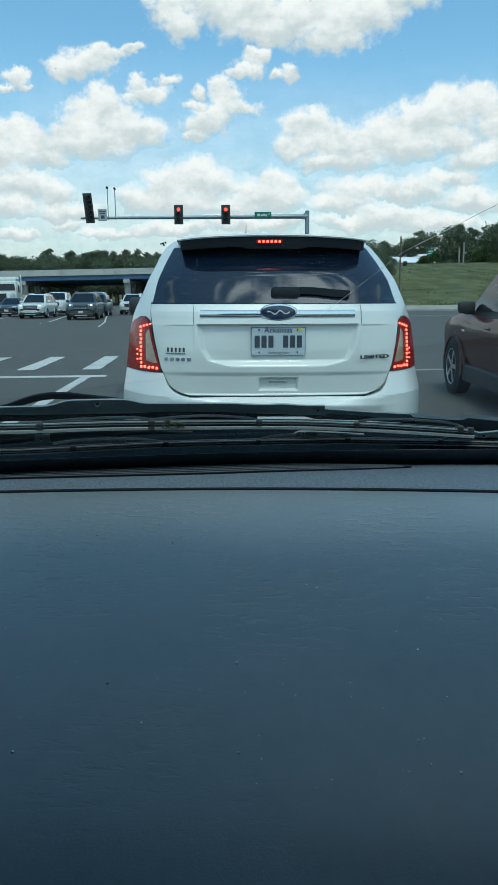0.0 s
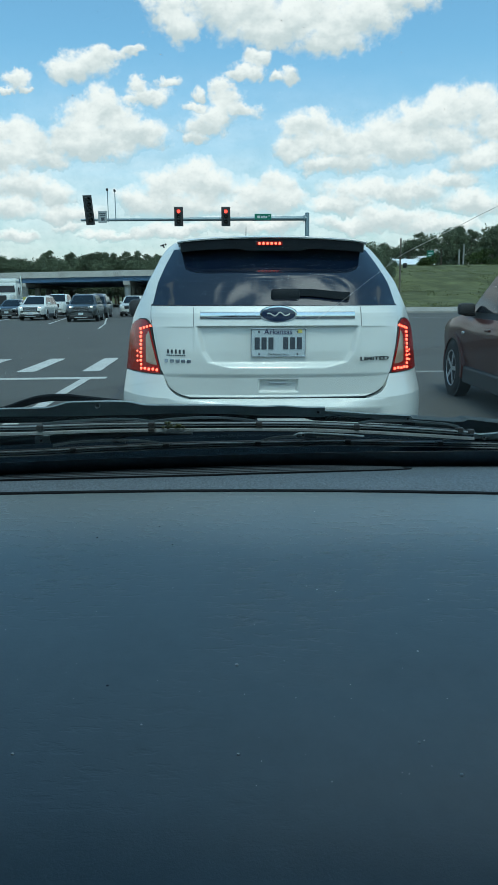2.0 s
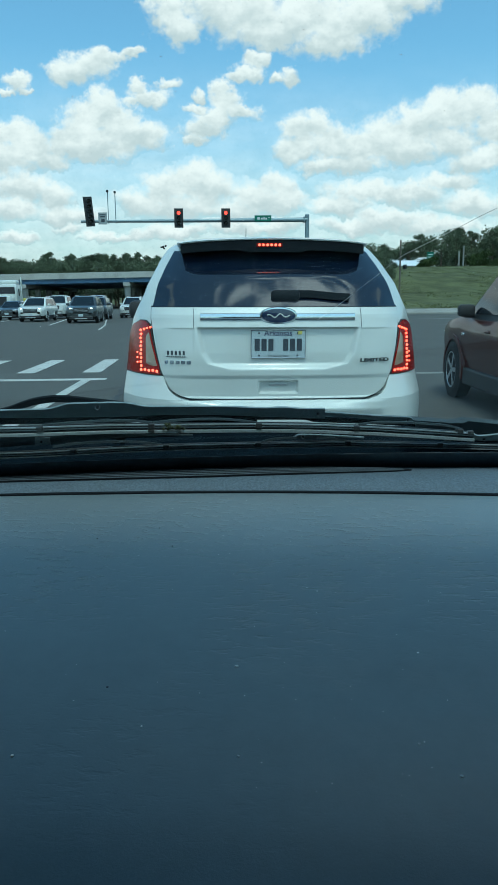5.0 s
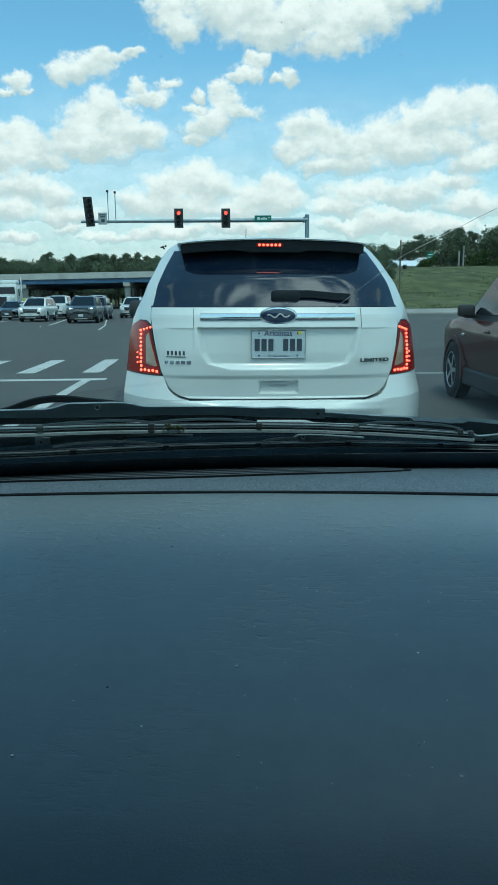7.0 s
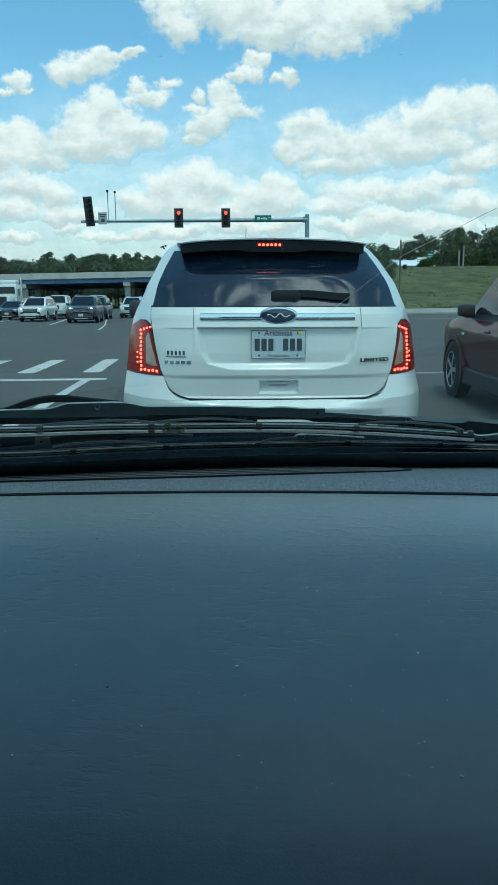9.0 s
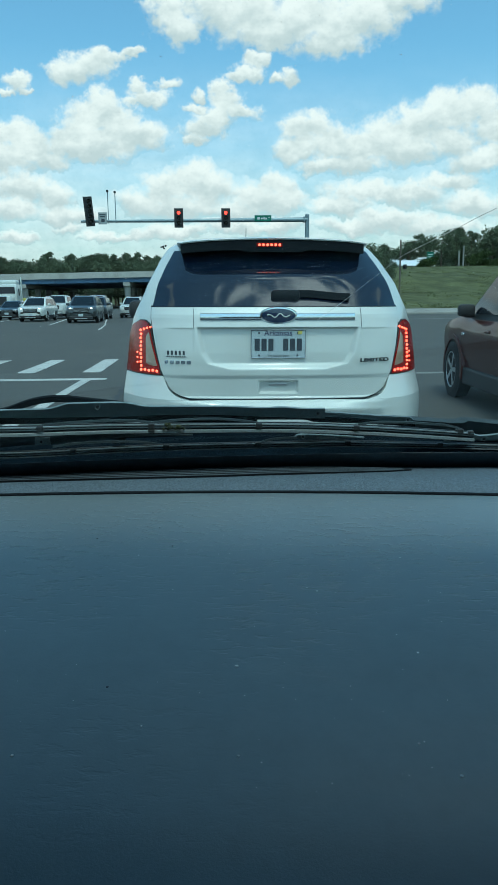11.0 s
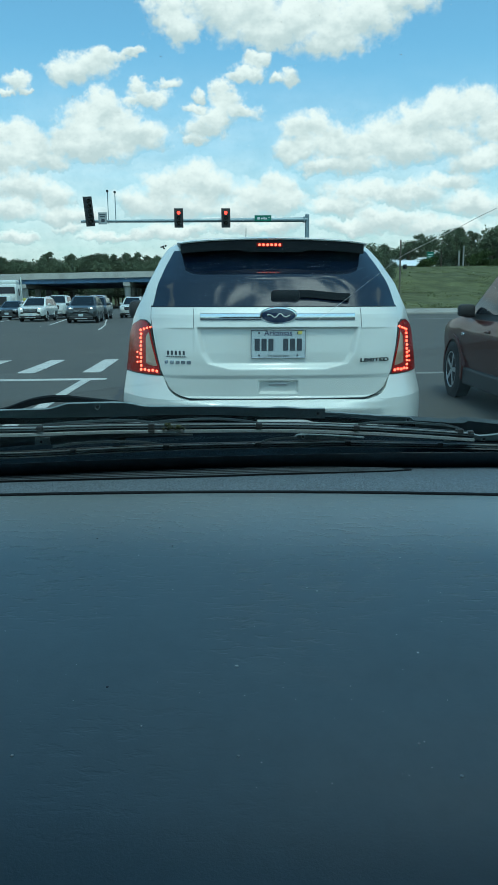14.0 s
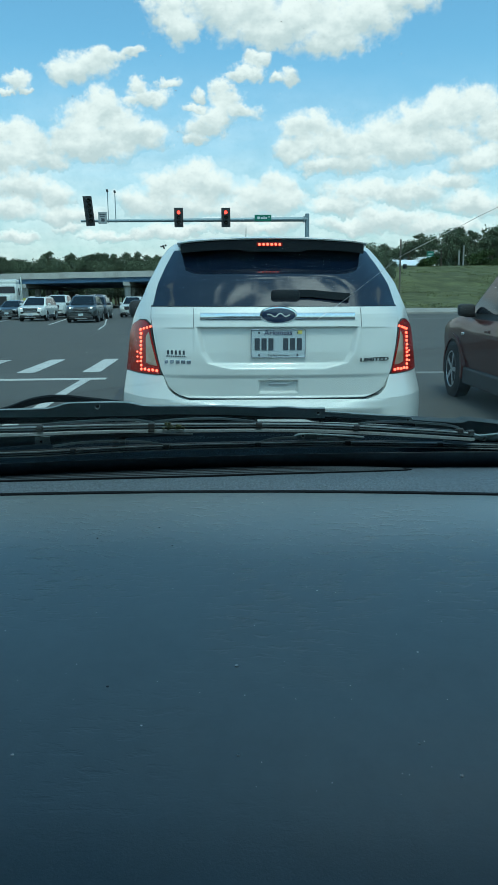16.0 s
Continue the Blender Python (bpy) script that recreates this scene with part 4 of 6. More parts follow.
def shell():
    """The rest of the car, plain: bonnet, doors, pillars, roof, seats."""
    bm = bmesh.new()
    sheet(bm, [[(x, y, z - 0.05 * (x / 0.8) ** 2) for x in spread(-0.80, 0.80, 12)] for y, z in ((1.45, 0.985), (1.75, 0.95), (2.05, 0.90), (2.25, 0.82), (2.33, 0.66), (2.34, 0.30))], 0.02)
    part("bonnet", bm, OWN_PAINT, own, "dark grey bonnet", True)
    bm = bmesh.new()
    sheet(bm, [[(x, y, 1.59 + 0.13 * step(-y, -0.48, 0.3) - 0.03 * (x / 0.7) ** 2) for x in spread(-0.70, 0.70, 8)] for y in spread(0.48, -2.6, 12)], -0.03)
    part("roof", bm, HEADLINER, own, "grey cloth-lined roof", True)
    for s in (-1, 1):
        bm = box(bmesh.new(), s * 0.83, -0.7, 0.70, 0.10, 3.9, 0.90, 0.03)
        part("door_panel", bm, OWN_PAINT, own)
        for (y0, z0), (y1, z1) in (((0.98, 1.0), (0.46, 1.57)), ((-0.55, 0.98), (-0.50, 1.72)), ((-1.7, 0.98), (-1.5, 1.72)), ((-2.6, 0.98), (-2.4, 1.72))):
            bm = rod(bmesh.new(), (s * 0.79, y0, z0), (s * 0.69, y1, z1), 0.045, 0.04, 8)
            part("pillar", bm, HEADLINER, own)
        for y in (1.62, -1.5):
            part("tyre", lathe(bmesh.new(), [(-0.1, 0.20), (-0.11, 0.30), (-0.08, 0.335), (0.08, 0.335), (0.11, 0.30), (0.1, 0.20)], 24, Matrix.Translation((s * 0.80, y, 0.335))), RUBBER, own, "black rubber tyre", True)
    for s in (-1, 1):
        bm = bmesh.new()
        sheet(bm, [[(s * lerp(0.80, 0.71, t), y, lerp(1.14, 1.68, t)) for y in spread(-0.70, lerp(0.86, 0.34, t), 6)] for t in spread(0, 1, 4)], 0.004)
        part("side_window", bm, SIDE_GLASS, own, "tinted side window")
    part("floor_pan", box(bmesh.new(), 0, -0.1, 0.30, 1.6, 4.6, 0.06), UNDERBODY, own)
    bm = bmesh.new()
    sheet(bm, [[(x, y, z) for x in spread(-0.66, 0.66, 6)] for y, z in ((-2.66, 1.12), (-2.62, 1.40), (-2.56, 1.66))], 0.01)
    part("rear_window", bm, TINTED, own, "dark rear window")
    part("front_bumper", box(bmesh.new(), 0, 2.32, 0.48, 1.66, 0.16, 0.34, 0.06), OWN_PAINT, own, "", True)
    part("rear_bumper", box(bmesh.new(), 0, -2.68, 0.48, 1.66, 0.16, 0.34, 0.06), OWN_PAINT, own, "", True)
    for s in (-1, 1):
        part("front_fender", box(bmesh.new(), s * 0.80, 1.78, 0.66, 0.16, 1.06, 0.50, 0.06), OWN_PAINT, own, "", True)
        part("headlamp", box(bmesh.new(), s * 0.64, 2.33, 0.72, 0.30, 0.10, 0.14, 0.03), HEADLAMP, own, "clear headlamp", True)
        part("tail_lamp", box(bmesh.new(), s * 0.72, -2.66, 0.92, 0.18, 0.08, 0.30, 0.03), RED_LAMP, own, "red tail lamp", True)
    part("rear_wall", box(bmesh.new(), 0, -2.62, 0.98, 1.6, 0.06, 1.42, 0.02), OWN_PAINT, own)
    for s in (-1, 1):
        part("rear_side_panel", box(bmesh.new(), s * 0.75, -1.65, 1.40, 0.05, 1.9, 0.60, 0.02), OWN_PAINT, own)
    part("firewall", box(bmesh.new(), 0, 1.10, 0.65, 1.5, 0.05, 0.66), UNDERBODY, own)
    for s in (-0.40, 0.40):
        bm = box(bmesh.new(), s, -0.45, 0.52, 0.5, 0.5, 0.18, 0.05)
        box(bm, s, -0.78, 0.85, 0.5, 0.14, 0.62, 0.05, None)
        part("seat", bm, HEADLINER, own, "grey cloth seat")


shell()


def on_dash(u, v):
    """The place on the vinyl seen in the direction (right, up) per metre ahead."""
    y = -0.24 / v
    for _ in range(30):
        y = 0.5 * y + 0.5 * (dash_z(u * y - 0.0113, y) - 1.30) / v
    x = u * y - 0.0113
    return Vector((x, y, dash_z(x, y) + 0.0004))


def dash_specks():
    """Crumbs and dust grains that lie on the vinyl."""
    rng = random.Random(9)
    bm = bmesh.new()
    for u, v, r in ((-0.0187, -0.5402, 0.0017), (-0.0166, -0.6907, 0.0011), (0.3308, -0.7259, 0.0014), (0.253, -0.5182, 0.0009), (0.10, -0.42, 0.0008), (-0.366, -0.69, 0.0013), (0.262, -0.67, 0.0010), (-0.165, -0.64, 0.0009)):
        bmesh.ops.create_icosphere(bm, subdivisions=2, radius=r * 0.95, matrix=Matrix.Translation(on_dash(u, v)) @ Matrix.Diagonal((1, 1.0, 0.4, 1)))
    for _ in range(150):
        x, y = rng.uniform(-0.4, 0.4), rng.uniform(0.4, 0.88)
        bmesh.ops.create_icosphere(bm, subdivisions=1, radius=rng.uniform(0.0002, 0.0005), matrix=Matrix.Translation((x, y, dash_z(x, y) + 0.0003)) @ Matrix.Diagonal((1, 1.4, 0.4, 1)))
    tagged(part("dust", bm, SPECK, own), kind="stuff")
    for u, v in ((-0.2203, -0.3393), (-0.1298, -0.3231), (-0.1116, -0.3505), (-0.2145, -0.5745)):
        bm = bmesh.new()
        bmesh.ops.create_icosphere(bm, subdivisions=1, radius=0.0012, matrix=Matrix.Translation(on_dash(u, v)) @ Matrix.Diagonal((1, 1, 0.5, 1)))
        part("crumb", bm, LETTER_GREY, own)


dash_specks()

# ---------------------------------------------------------------- vehicles


def lettering(name, words, size, material, parent, m, bold=0.0, wide=1.0):
    cu = bpy.data.curves.new(name, "FONT")
    cu.body, cu.size, cu.align_x, cu.align_y, cu.extrude, cu.offset = words, size, "CENTER", "CENTER", 0.0008, bold
    tmp = bpy.data.objects.new(name, cu)
    scene.collection.objects.link(tmp)
    bpy.context.view_layer.update()
    me = bpy.data.meshes.new_from_object(tmp.evaluated_get(bpy.context.evaluated_depsgraph_get()))
    bpy.data.objects.remove(tmp)
    me.materials.clear()
    me.materials.append(material)
    ob = new(name, me)
    ob.parent = parent
    ob.matrix_local = m @ Matrix.Diagonal((wide, 1, 1, 1))
    return ob


def wheel(parent, x, y, r, width, spokes=5, rim_material=None):
    """Tyre with shoulders, a dished rim and spokes; the outer face looks away from the car's middle."""
    s = 1 if x > 0 else -1
    m = Matrix.Translation((x, y, r)) @ Matrix.Diagonal((s, 1, 1, 1))
    w = width / 2
    tyre = part("wheel", lathe(bmesh.new(), [(-w, r * 0.66), (-w * 1.04, r * 0.86), (-w * 0.75, r), (w * 0.75, r), (w * 1.04, r * 0.86), (w, r * 0.68), (w * 0.8, r * 0.64), (-w * 0.8, r * 0.64)], 36, m), RUBBER, parent, "black tyre on an alloy rim", True)
    bm = lathe(bmesh.new(), [(w * 0.86, r * 0.67), (w * 0.92, r * 0.63), (w * 0.75, r * 0.60), (w * 0.2, r * 0.58), (w * 0.2, 0.01), (w * 0.1, 0.01), (w * 0.1, r * 0.66)], 36, m)
    part("brake_drum", bm, UNDERBODY, tyre, smooth=True)
    bm = lathe(bmesh.new(), [(w * 0.80, r * 0.665), (w * 0.96, r * 0.655), (w * 0.96, r * 0.62), (w * 0.80, r * 0.60)], 36, m)
    lathe(bm, [(w * 0.5, r * 0.16), (w * 0.82, r * 0.15), (w * 0.88, r * 0.09), (w * 0.88, 0.001)], 16, m)
    for k in range(spokes):
        a = 2 * math.pi * k / spokes + 0.3
        turn = m @ Matrix.Rotation(a, 4, "X")
        rings = []
        for t in (0.0, 0.35, 0.7, 1.0):
            rad, hw, out = lerp(0.10, 0.645, t) * r, lerp(0.085, 0.165, t) * r, lerp(0.84, 0.80, t) * w
            rings.append([turn @ Vector((out, -hw, rad)), turn @ Vector((out + 0.012, 0, rad)), turn @ Vector((out, hw, rad)), turn @ Vector((out - 0.03, hw * 0.8, rad)), turn @ Vector((out - 0.03, -hw * 0.8, rad))])
        loft(bm, rings)
    part("rim", bm, rim_material or ALLOY, tyre, "grey alloy rim", True)
    return tyre


def quad_patch(corners, u0, u1, v0, v1, proud, thick, n=4, bow=0.0):
    """A sheet inside a four-cornered face (a b low, c d high), standing proud of it."""
    a, b, c, d = [Vector(p) for p in corners]
    normal = (b - a).cross(d - a).normalized()
    grid = []
    for i in range(n + 1):
        v = lerp(v0, v1, i / n)
        grid.append([])
        for j in range(n + 1):
            u = lerp(u0, u1, j / n)
            p = a.lerp(b, u).lerp(d.lerp(c, u), v)
            grid[-1].append(p + normal * (proud + bow * 4 * u * (1 - u)))
    return sheet(bmesh.new(), grid, thick)


def vehicle(name, m, label, category, paint, L=4.6, W=1.85, H=1.68, hood=1.02, belt=1.0, tail="suv", nose=0.95, wheel_r=0.35, base=2.7, lamps=HEADLAMP, glow=False, cladding=False, group="", chrome=True, cabin_paint=None):
    """A car: lofted body, greenhouse with panes, wheels, lamps, grille, bumpers and mirrors. The nose looks along +y."""
    ob = thing(name, m, label, category, group)
    hw, gc = W / 2, 0.20
    f, r = L / 2, -L / 2
    # lower body
    if tail == "suv":
        tops = [(r, 0.80), (r + 0.05, belt - 0.02), (r + 0.25, belt), (0.6, belt), (f - 1.15, hood), (f - 0.35, hood - 0.10), (f - 0.08, hood - 0.20), (f, 0.62)]
    elif tail == "sedan":
        tops = [(r, 0.72), (r + 0.06, belt - 0.05), (r + 0.7, belt + 0.02), (0.5, belt), (f - 1.1, hood), (f - 0.35, hood - 0.12), (f - 0.08, hood - 0.22), (f, 0.52)]
    else:
        tops = [(r, 0.75), (r + 0.04, belt - 0.03), (r + 0.2, belt), (0.6, belt), (f - 1.2, hood), (f - 0.30, hood - 0.05), (f - 0.06, hood - 0.14), (f, 0.70)]
    ys = sorted({r, r + 0.03, r + 0.08, r + 0.2, r + 0.5, f, f - 0.03, f - 0.09, f - 0.2, f - 0.4, f - 0.75, f - 1.15} | {lerp(r + 0.6, f - 1.3, k / 10) for k in range(11)})
    rings = []
    for y in ys:
        top = curve(y, *tops)
        pinch = 1 - 0.30 * (max(0, (y - (f - 0.55)) / 0.55)) ** 3 - 0.20 * (max(0, ((r + 0.35) - y) / 0.35)) ** 3
        w = hw * pinch
        low = gc + 0.17 + 0.04 * max(0, (y - (f - 0.5)) / 0.5) + 0.05 * max(0, ((r + 0.5) - y) / 0.5)
        half = [(0, low), (w * 0.80, low), (w * 0.95, low + 0.06), (w * 0.985, low + 0.25), (w, lerp(low, top, 0.62)), (w * 0.985, lerp(low, top, 0.86)), (w * 0.93, top - 0.01), (w * 0.80, top + 0.015), (0, top + 0.03)]
        ring = [(x, y, z) for x, z in half] + [(-x, y, z) for x, z in half[-2:0:-1]]
        rings.append(ring)
    part("body", loft(bmesh.new(), rings), paint, ob, smooth=True)
    # greenhouse
    if tail == "suv":
        low0, low1, up0, up1 = r + 0.10, f - 1.05, r + 0.42, f - 1.95
    elif tail == "sedan":
        low0, low1, up0, up1 = r + 0.55, f - 1.05, r + 1.25, f - 1.95
    else:
        low0, low1, up0, up1 = -0.85, f - 1.25, -0.75, f - 2.0
    lw, uw, zb, zr = hw * 0.915, hw * 0.70, belt - 0.02, H - 0.05
    rings = []
    for t in (0.0, 0.35, 0.7, 0.92, 1.0):
        z = lerp(zb, zr, t)
        y0, y1, w = lerp(low0, up0, t ** 1.1), lerp(low1, up1, t), lerp(lw, uw, t)
        if t == 1.0:
            y0, y1, w = y0 + 0.06, y1 - 0.08, w - 0.05
        ring = [(w - 0.05, y0, z), (w, y0 + 0.06, z), (w, y1 - 0.06, z), (w - 0.05, y1, z), (-w + 0.05, y1, z), (-w, y1 - 0.06, z), (-w, y0 + 0.06, z), (-w + 0.05, y0, z)]
        rings.append(ring)
    y0, y1, w = up0 + 0.35, up1 - 0.30, uw - 0.22
    rings.append([(w - 0.05, y0, H), (w, y0 + 0.06, H), (w, y1 - 0.06, H), (w - 0.05, y1, H), (-w + 0.05, y1, H), (-w, y1 - 0.06, H), (-w, y0 + 0.06, H), (-w + 0.05, y0, H)])
    part("cabin", loft(bmesh.new(), rings), cabin_paint or paint, ob, smooth=True)
    if cabin_paint:
        part("roof_skin", quad_patch([(uw - 0.10, up0 + 0.12, H - 0.035), (uw - 0.10, up1 - 0.14, H - 0.035), (-uw + 0.10, up1 - 0.14, H - 0.035), (-uw + 0.10, up0 + 0.12, H - 0.035)], 0.0, 1.0, 0.0, 1.0, 0.045, 0.012, 6), paint, ob, "painted roof skin", True)
    part("windscreen", quad_patch([(lw - 0.05, low1, zb), (-lw + 0.05, low1, zb), (-uw + 0.05, up1, zr), (uw - 0.05, up1, zr)], 0.05, 0.95, 0.10, 0.94, 0.012, 0.006, 6, 0.015), CLEAR_TINT, ob, "dark windscreen", True)
    part("rear_window", quad_patch([(-lw + 0.05, low0, zb), (lw - 0.05, low0, zb), (uw - 0.05, up0, zr), (-uw + 0.05, up0, zr)], 0.07, 0.93, 0.14, 0.90, 0.012, 0.006, 6, 0.01), TINTED, ob, "dark rear window", True)
    panes = {"suv": ((0.035, 0.22), (0.25, 0.52), (0.55, 0.965)), "sedan": ((0.10, 0.46), (0.49, 0.90)), "pickup": ((0.06, 0.38), (0.42, 0.88))}[tail]
    for s in (1, -1):
        side = [(s * lw, low0 + 0.06, zb), (s * lw, low1 - 0.06, zb), (s * uw, up1 - 0.06, zr), (s * uw, up0 + 0.06, zr)]
        if s < 0:
            side = [side[1], side[0], side[3], side[2]]
        for u0, u1 in panes:
            a, b = (u0, u1) if s > 0 else (1 - u1, 1 - u0)
            part("side_window", quad_patch(side, a, b, 0.13, 0.90, 0.014, 0.006, 4), CLEAR_TINT, ob, "tinted side window", True)
        bm = box(bmesh.new(), s * (hw + 0.03), low1 - 0.50, belt + 0.11, 0.21, 0.12, 0.15, 0.04)
        box(bm, s * (hw - 0.02), low1 - 0.48, belt + 0.04, 0.14, 0.05, 0.04, 0.01)
        part("mirror", bm, BLACK_PLASTIC if cladding else paint, ob, "side mirror", True)
        for yy in (lerp(low0, low1, 0.36), lerp(low0, low1, 0.62)):
            part("door_handle", box(bmesh.new(), s * (hw * 0.975 + 0.012), yy, belt - 0.13, 0.03, 0.17, 0.03, 0.008), CHROME if chrome else paint, ob)
        for y in (base / 2, -base / 2):
            bm = lathe(bmesh.new(), [(0.0, wheel_r * 1.10), (0.012, wheel_r * 1.10), (0.012, 0.02)], 32, Matrix.Translation((s * (hw * 0.985), y, wheel_r * 1.02)) @ Matrix.Diagonal((s, 1, 1, 1)))
            part("wheel_well", bm, UNDERBODY, ob)
            arc = [(s * (hw * 0.985 + 0.012), y + math.cos(a) * wheel_r * 1.16, wheel_r * 1.02 + math.sin(a) * wheel_r * 1.16) for a in spread(math.radians(-12), math.radians(192), 18)]
            rings = []
            for p in arc:
                out = (Vector(p) - Vector((p[0], y, wheel_r * 1.02))).normalized()
                rings.append([Vector(p) + out * 0.045 - Vector((s * 0.03, 0, 0)), Vector(p) + out * 0.03 + Vector((s * 0.012, 0, 0)), Vector(p) - out * 0.03 + Vector((s * 0.014, 0, 0)), Vector(p) - out * 0.04 - Vector((s * 0.03, 0, 0))])
            part("wheel_arch", loft(bmesh.new(), rings), BLACK_PLASTIC if cladding == "black" else paint, ob, smooth=True)
            wheel(ob, s * (hw - 0.085), y, wheel_r, 0.22)
        part("sill", box(bmesh.new(), s * (hw * 0.945), 0, gc + 0.13, 0.08, base - 2 * wheel_r - 0.1, 0.22, 0.03), BLACK_PLASTIC, ob)
        # lamps
        bm = bmesh.new()
        z = hood - 0.27
        loft(bm, [[(s * hw * 0.46, f - 0.045, z + 0.01), (s * hw * 0.46, f - 0.055, z + 0.12), (s * hw * 0.46, f - 0.12, z + 0.12), (s * hw * 0.46, f - 0.12, z + 0.01)],
                  [(s * hw * 0.72, f - 0.13, z), (s * hw * 0.70, f - 0.15, z + 0.15), (s * hw * 0.70, f - 0.22, z + 0.15), (s * hw * 0.72, f - 0.22, z)],
                  [(s * hw * 0.92, f - 0.32, z + 0.03), (s * hw * 0.90, f - 0.40, z + 0.17), (s * hw * 0.86, f - 0.46, z + 0.17), (s * hw * 0.88, f - 0.38, z + 0.03)]])
        part("headlamp", bm, lamps, ob, "headlamp cluster", True)
        if glow:
            bm = bmesh.new()
            bmesh.ops.create_uvsphere(bm, u_segments=12, v_segments=8, radius=0.055, matrix=Matrix.Translation((s * hw * 0.66, f - 0.10, z + (0.07 if glow == "head" else -0.30))) @ Matrix.Diagonal((1.5, 0.5, 0.8, 1)))
            part("running_lamp", bm, HEADLIT, ob, "lit lamp", True)
        bm = bmesh.new()
        zt = belt - 0.22 if tail != "sedan" else belt - 0.12
        box(bm, s * hw * 0.82, r + 0.07, zt, hw * 0.26, 0.16, 0.30 if tail != "sedan" else 0.16, 0.03)
        part("tail_lamp", bm, RED_LAMP, ob, "red tail lamp", True)
    # face
    zg = hood - 0.32
    bm = box(bmesh.new(), 0, f - 0.035, zg - 0.01, hw * 1.02, 0.10, 0.30, 0.07)
    grille = part("grille", bm, BLACK_PLASTIC, ob, "black grille", True)
    for k in (-1, 0, 1):
        part("grille_bar", box(bmesh.new(), 0, f + 0.018, zg + 0.08 * k, hw * 0.90, 0.02, 0.016, 0.004), CHROME if chrome else BLACK_PLASTIC, grille)
    bm = bmesh.new()
    loft(bm, [[(x, f - 0.02 - 0.35 * abs(x / hw) ** 3, z) for x in spread(-hw * 0.9, hw * 0.9, 10)] + [(x, f + 0.045 - 0.35 * abs(x / hw) ** 3, z) for x in spread(hw * 0.9, -hw * 0.9, 10)] for z in (0.40, 0.46, 0.54, 0.60)])
    part("front_bumper", bm, paint, ob, smooth=True)
    part("lower_intake", box(bmesh.new(), 0, f - 0.02, 0.335, hw * 1.50, 0.14, 0.20, 0.05), BLACK_PLASTIC, ob)
    part("skid_plate", box(bmesh.new(), 0, f + 0.045, 0.285, hw * 0.80, 0.03, 0.05, 0.012), ALLOY, ob)
    part("number_plate", box(bmesh.new(), 0, f + 0.055, 0.50, 0.30, 0.01, 0.15, 0.004), PLATE, ob)
    part("rear_bumper", box(bmesh.new(), 0, r - 0.01, 0.50, hw * 1.72, 0.16, 0.26, 0.05), BLACK_PLASTIC if cladding else paint, ob, smooth=True)
    part("rear_plate", box(bmesh.new(), 0, r + 0.0, 0.78, 0.31, 0.05, 0.155, 0.004), PLATE, ob)
    if tail == "pickup":
        bm = box(bmesh.new(), 0, r + (low0 - r) / 2, belt + 0.028, W * 0.72, low0 - r - 0.25, 0.02)
        part("bed_liner", bm, UNDERBODY, ob)
    if tail == "suv":
        for s in (1, -1):
            bm = sweep(bmesh.new(), [(s * (uw - 0.10), lerp(up0 + 0.3, up1 - 0.3, k / 10), H - 0.005 + 0.055 * math.sin(math.pi * k / 10) ** 0.4) for k in range(11)], circle(0.018, 8))
            part("roof_rail", bm, CHROME if chrome else BLACK_PLASTIC, ob, "roof rail", True)
    part("underbody", box(bmesh.new(), 0, 0, gc + 0.09, W * 0.78, L - 0.5, 0.20), UNDERBODY, ob)
    return ob


FACING = 180


def facing(x, y, turn=0.0):
    return pose(x, y, terrain(x, y), 0, 0, FACING + turn)


QUEUE = "queued oncoming cars"
vehicle("car_crossover", facing(-12.9, 53.6), "white crossover waiting in the oncoming queue", "car", WHITE_CAR, L=4.8, W=1.90, H=1.68, hood=1.08, belt=1.05, glow="head", group=QUEUE)
vehicle("car_suv", facing(-8.7, 49.0, 3), "dark grey three-row suv heading the oncoming lane", "car", GREY_CAR, L=5.0, W=1.96, H=1.72, hood=1.12, belt=1.08, glow="head", group=QUEUE)
vehicle("car_sedan", facing(-15.9, 58.5), "black sedan waiting in the oncoming queue", "car", BLACK_CAR, L=4.7, W=1.82, H=1.46, hood=0.95, belt=0.92, tail="sedan", glow="low", group=QUEUE)
vehicle("pickup_truck", facing(-13.1, 62.0), "white pickup truck queued behind a crossover", "truck", WHITE_CAR, L=5.6, W=2.0, H=1.88, hood=1.25, belt=1.22, tail="pickup", wheel_r=0.39, base=3.4, glow="low", group=QUEUE)
vehicle("car_suv", facing(-9.3, 57.5, 2), "dark suv queued behind another suv", "car", BLACK_CAR, L=4.8, W=1.9, H=1.70, hood=1.08, belt=1.05, glow="low", group=QUEUE)
vehicle("pickup_truck", facing(-11.0, 68.5), "silver pickup truck queued in the oncoming lane", "truck", SILVER_CAR, L=5.6, W=2.0, H=1.92, hood=1.28, belt=1.24, tail="pickup", wheel_r=0.39, base=3.4, glow="low", group=QUEUE)
vehicle("car_crossover", facing(-7.1, 63.0, -1), "white crossover with lit fog lamps in the turning lane", "car", WHITE_CAR, L=4.7, W=1.86, H=1.70, hood=1.08, belt=1.05, glow="low", group=QUEUE)
vehicle("car_suv", facing(-12.6, 72.0), "silver suv further back in the queue", "car", SILVER_CAR, L=4.7, W=1.88, H=1.75, hood=1.1, belt=1.06, group=QUEUE)
vehicle("car_sedan", facing(-10.2, 88.0), "pale sedan coming out from under the bridge", "car", SILVER_CAR, L=4.6, W=1.8, H=1.45, hood=0.95, belt=0.92, tail="sedan", group=QUEUE)
vehicle("car_suv", facing(-16.0, 66.5), "dark suv further back in the outer queue", "car", GREY_CAR, L=4.7, W=1.88, H=1.70, hood=1.1, belt=1.06, group=QUEUE)
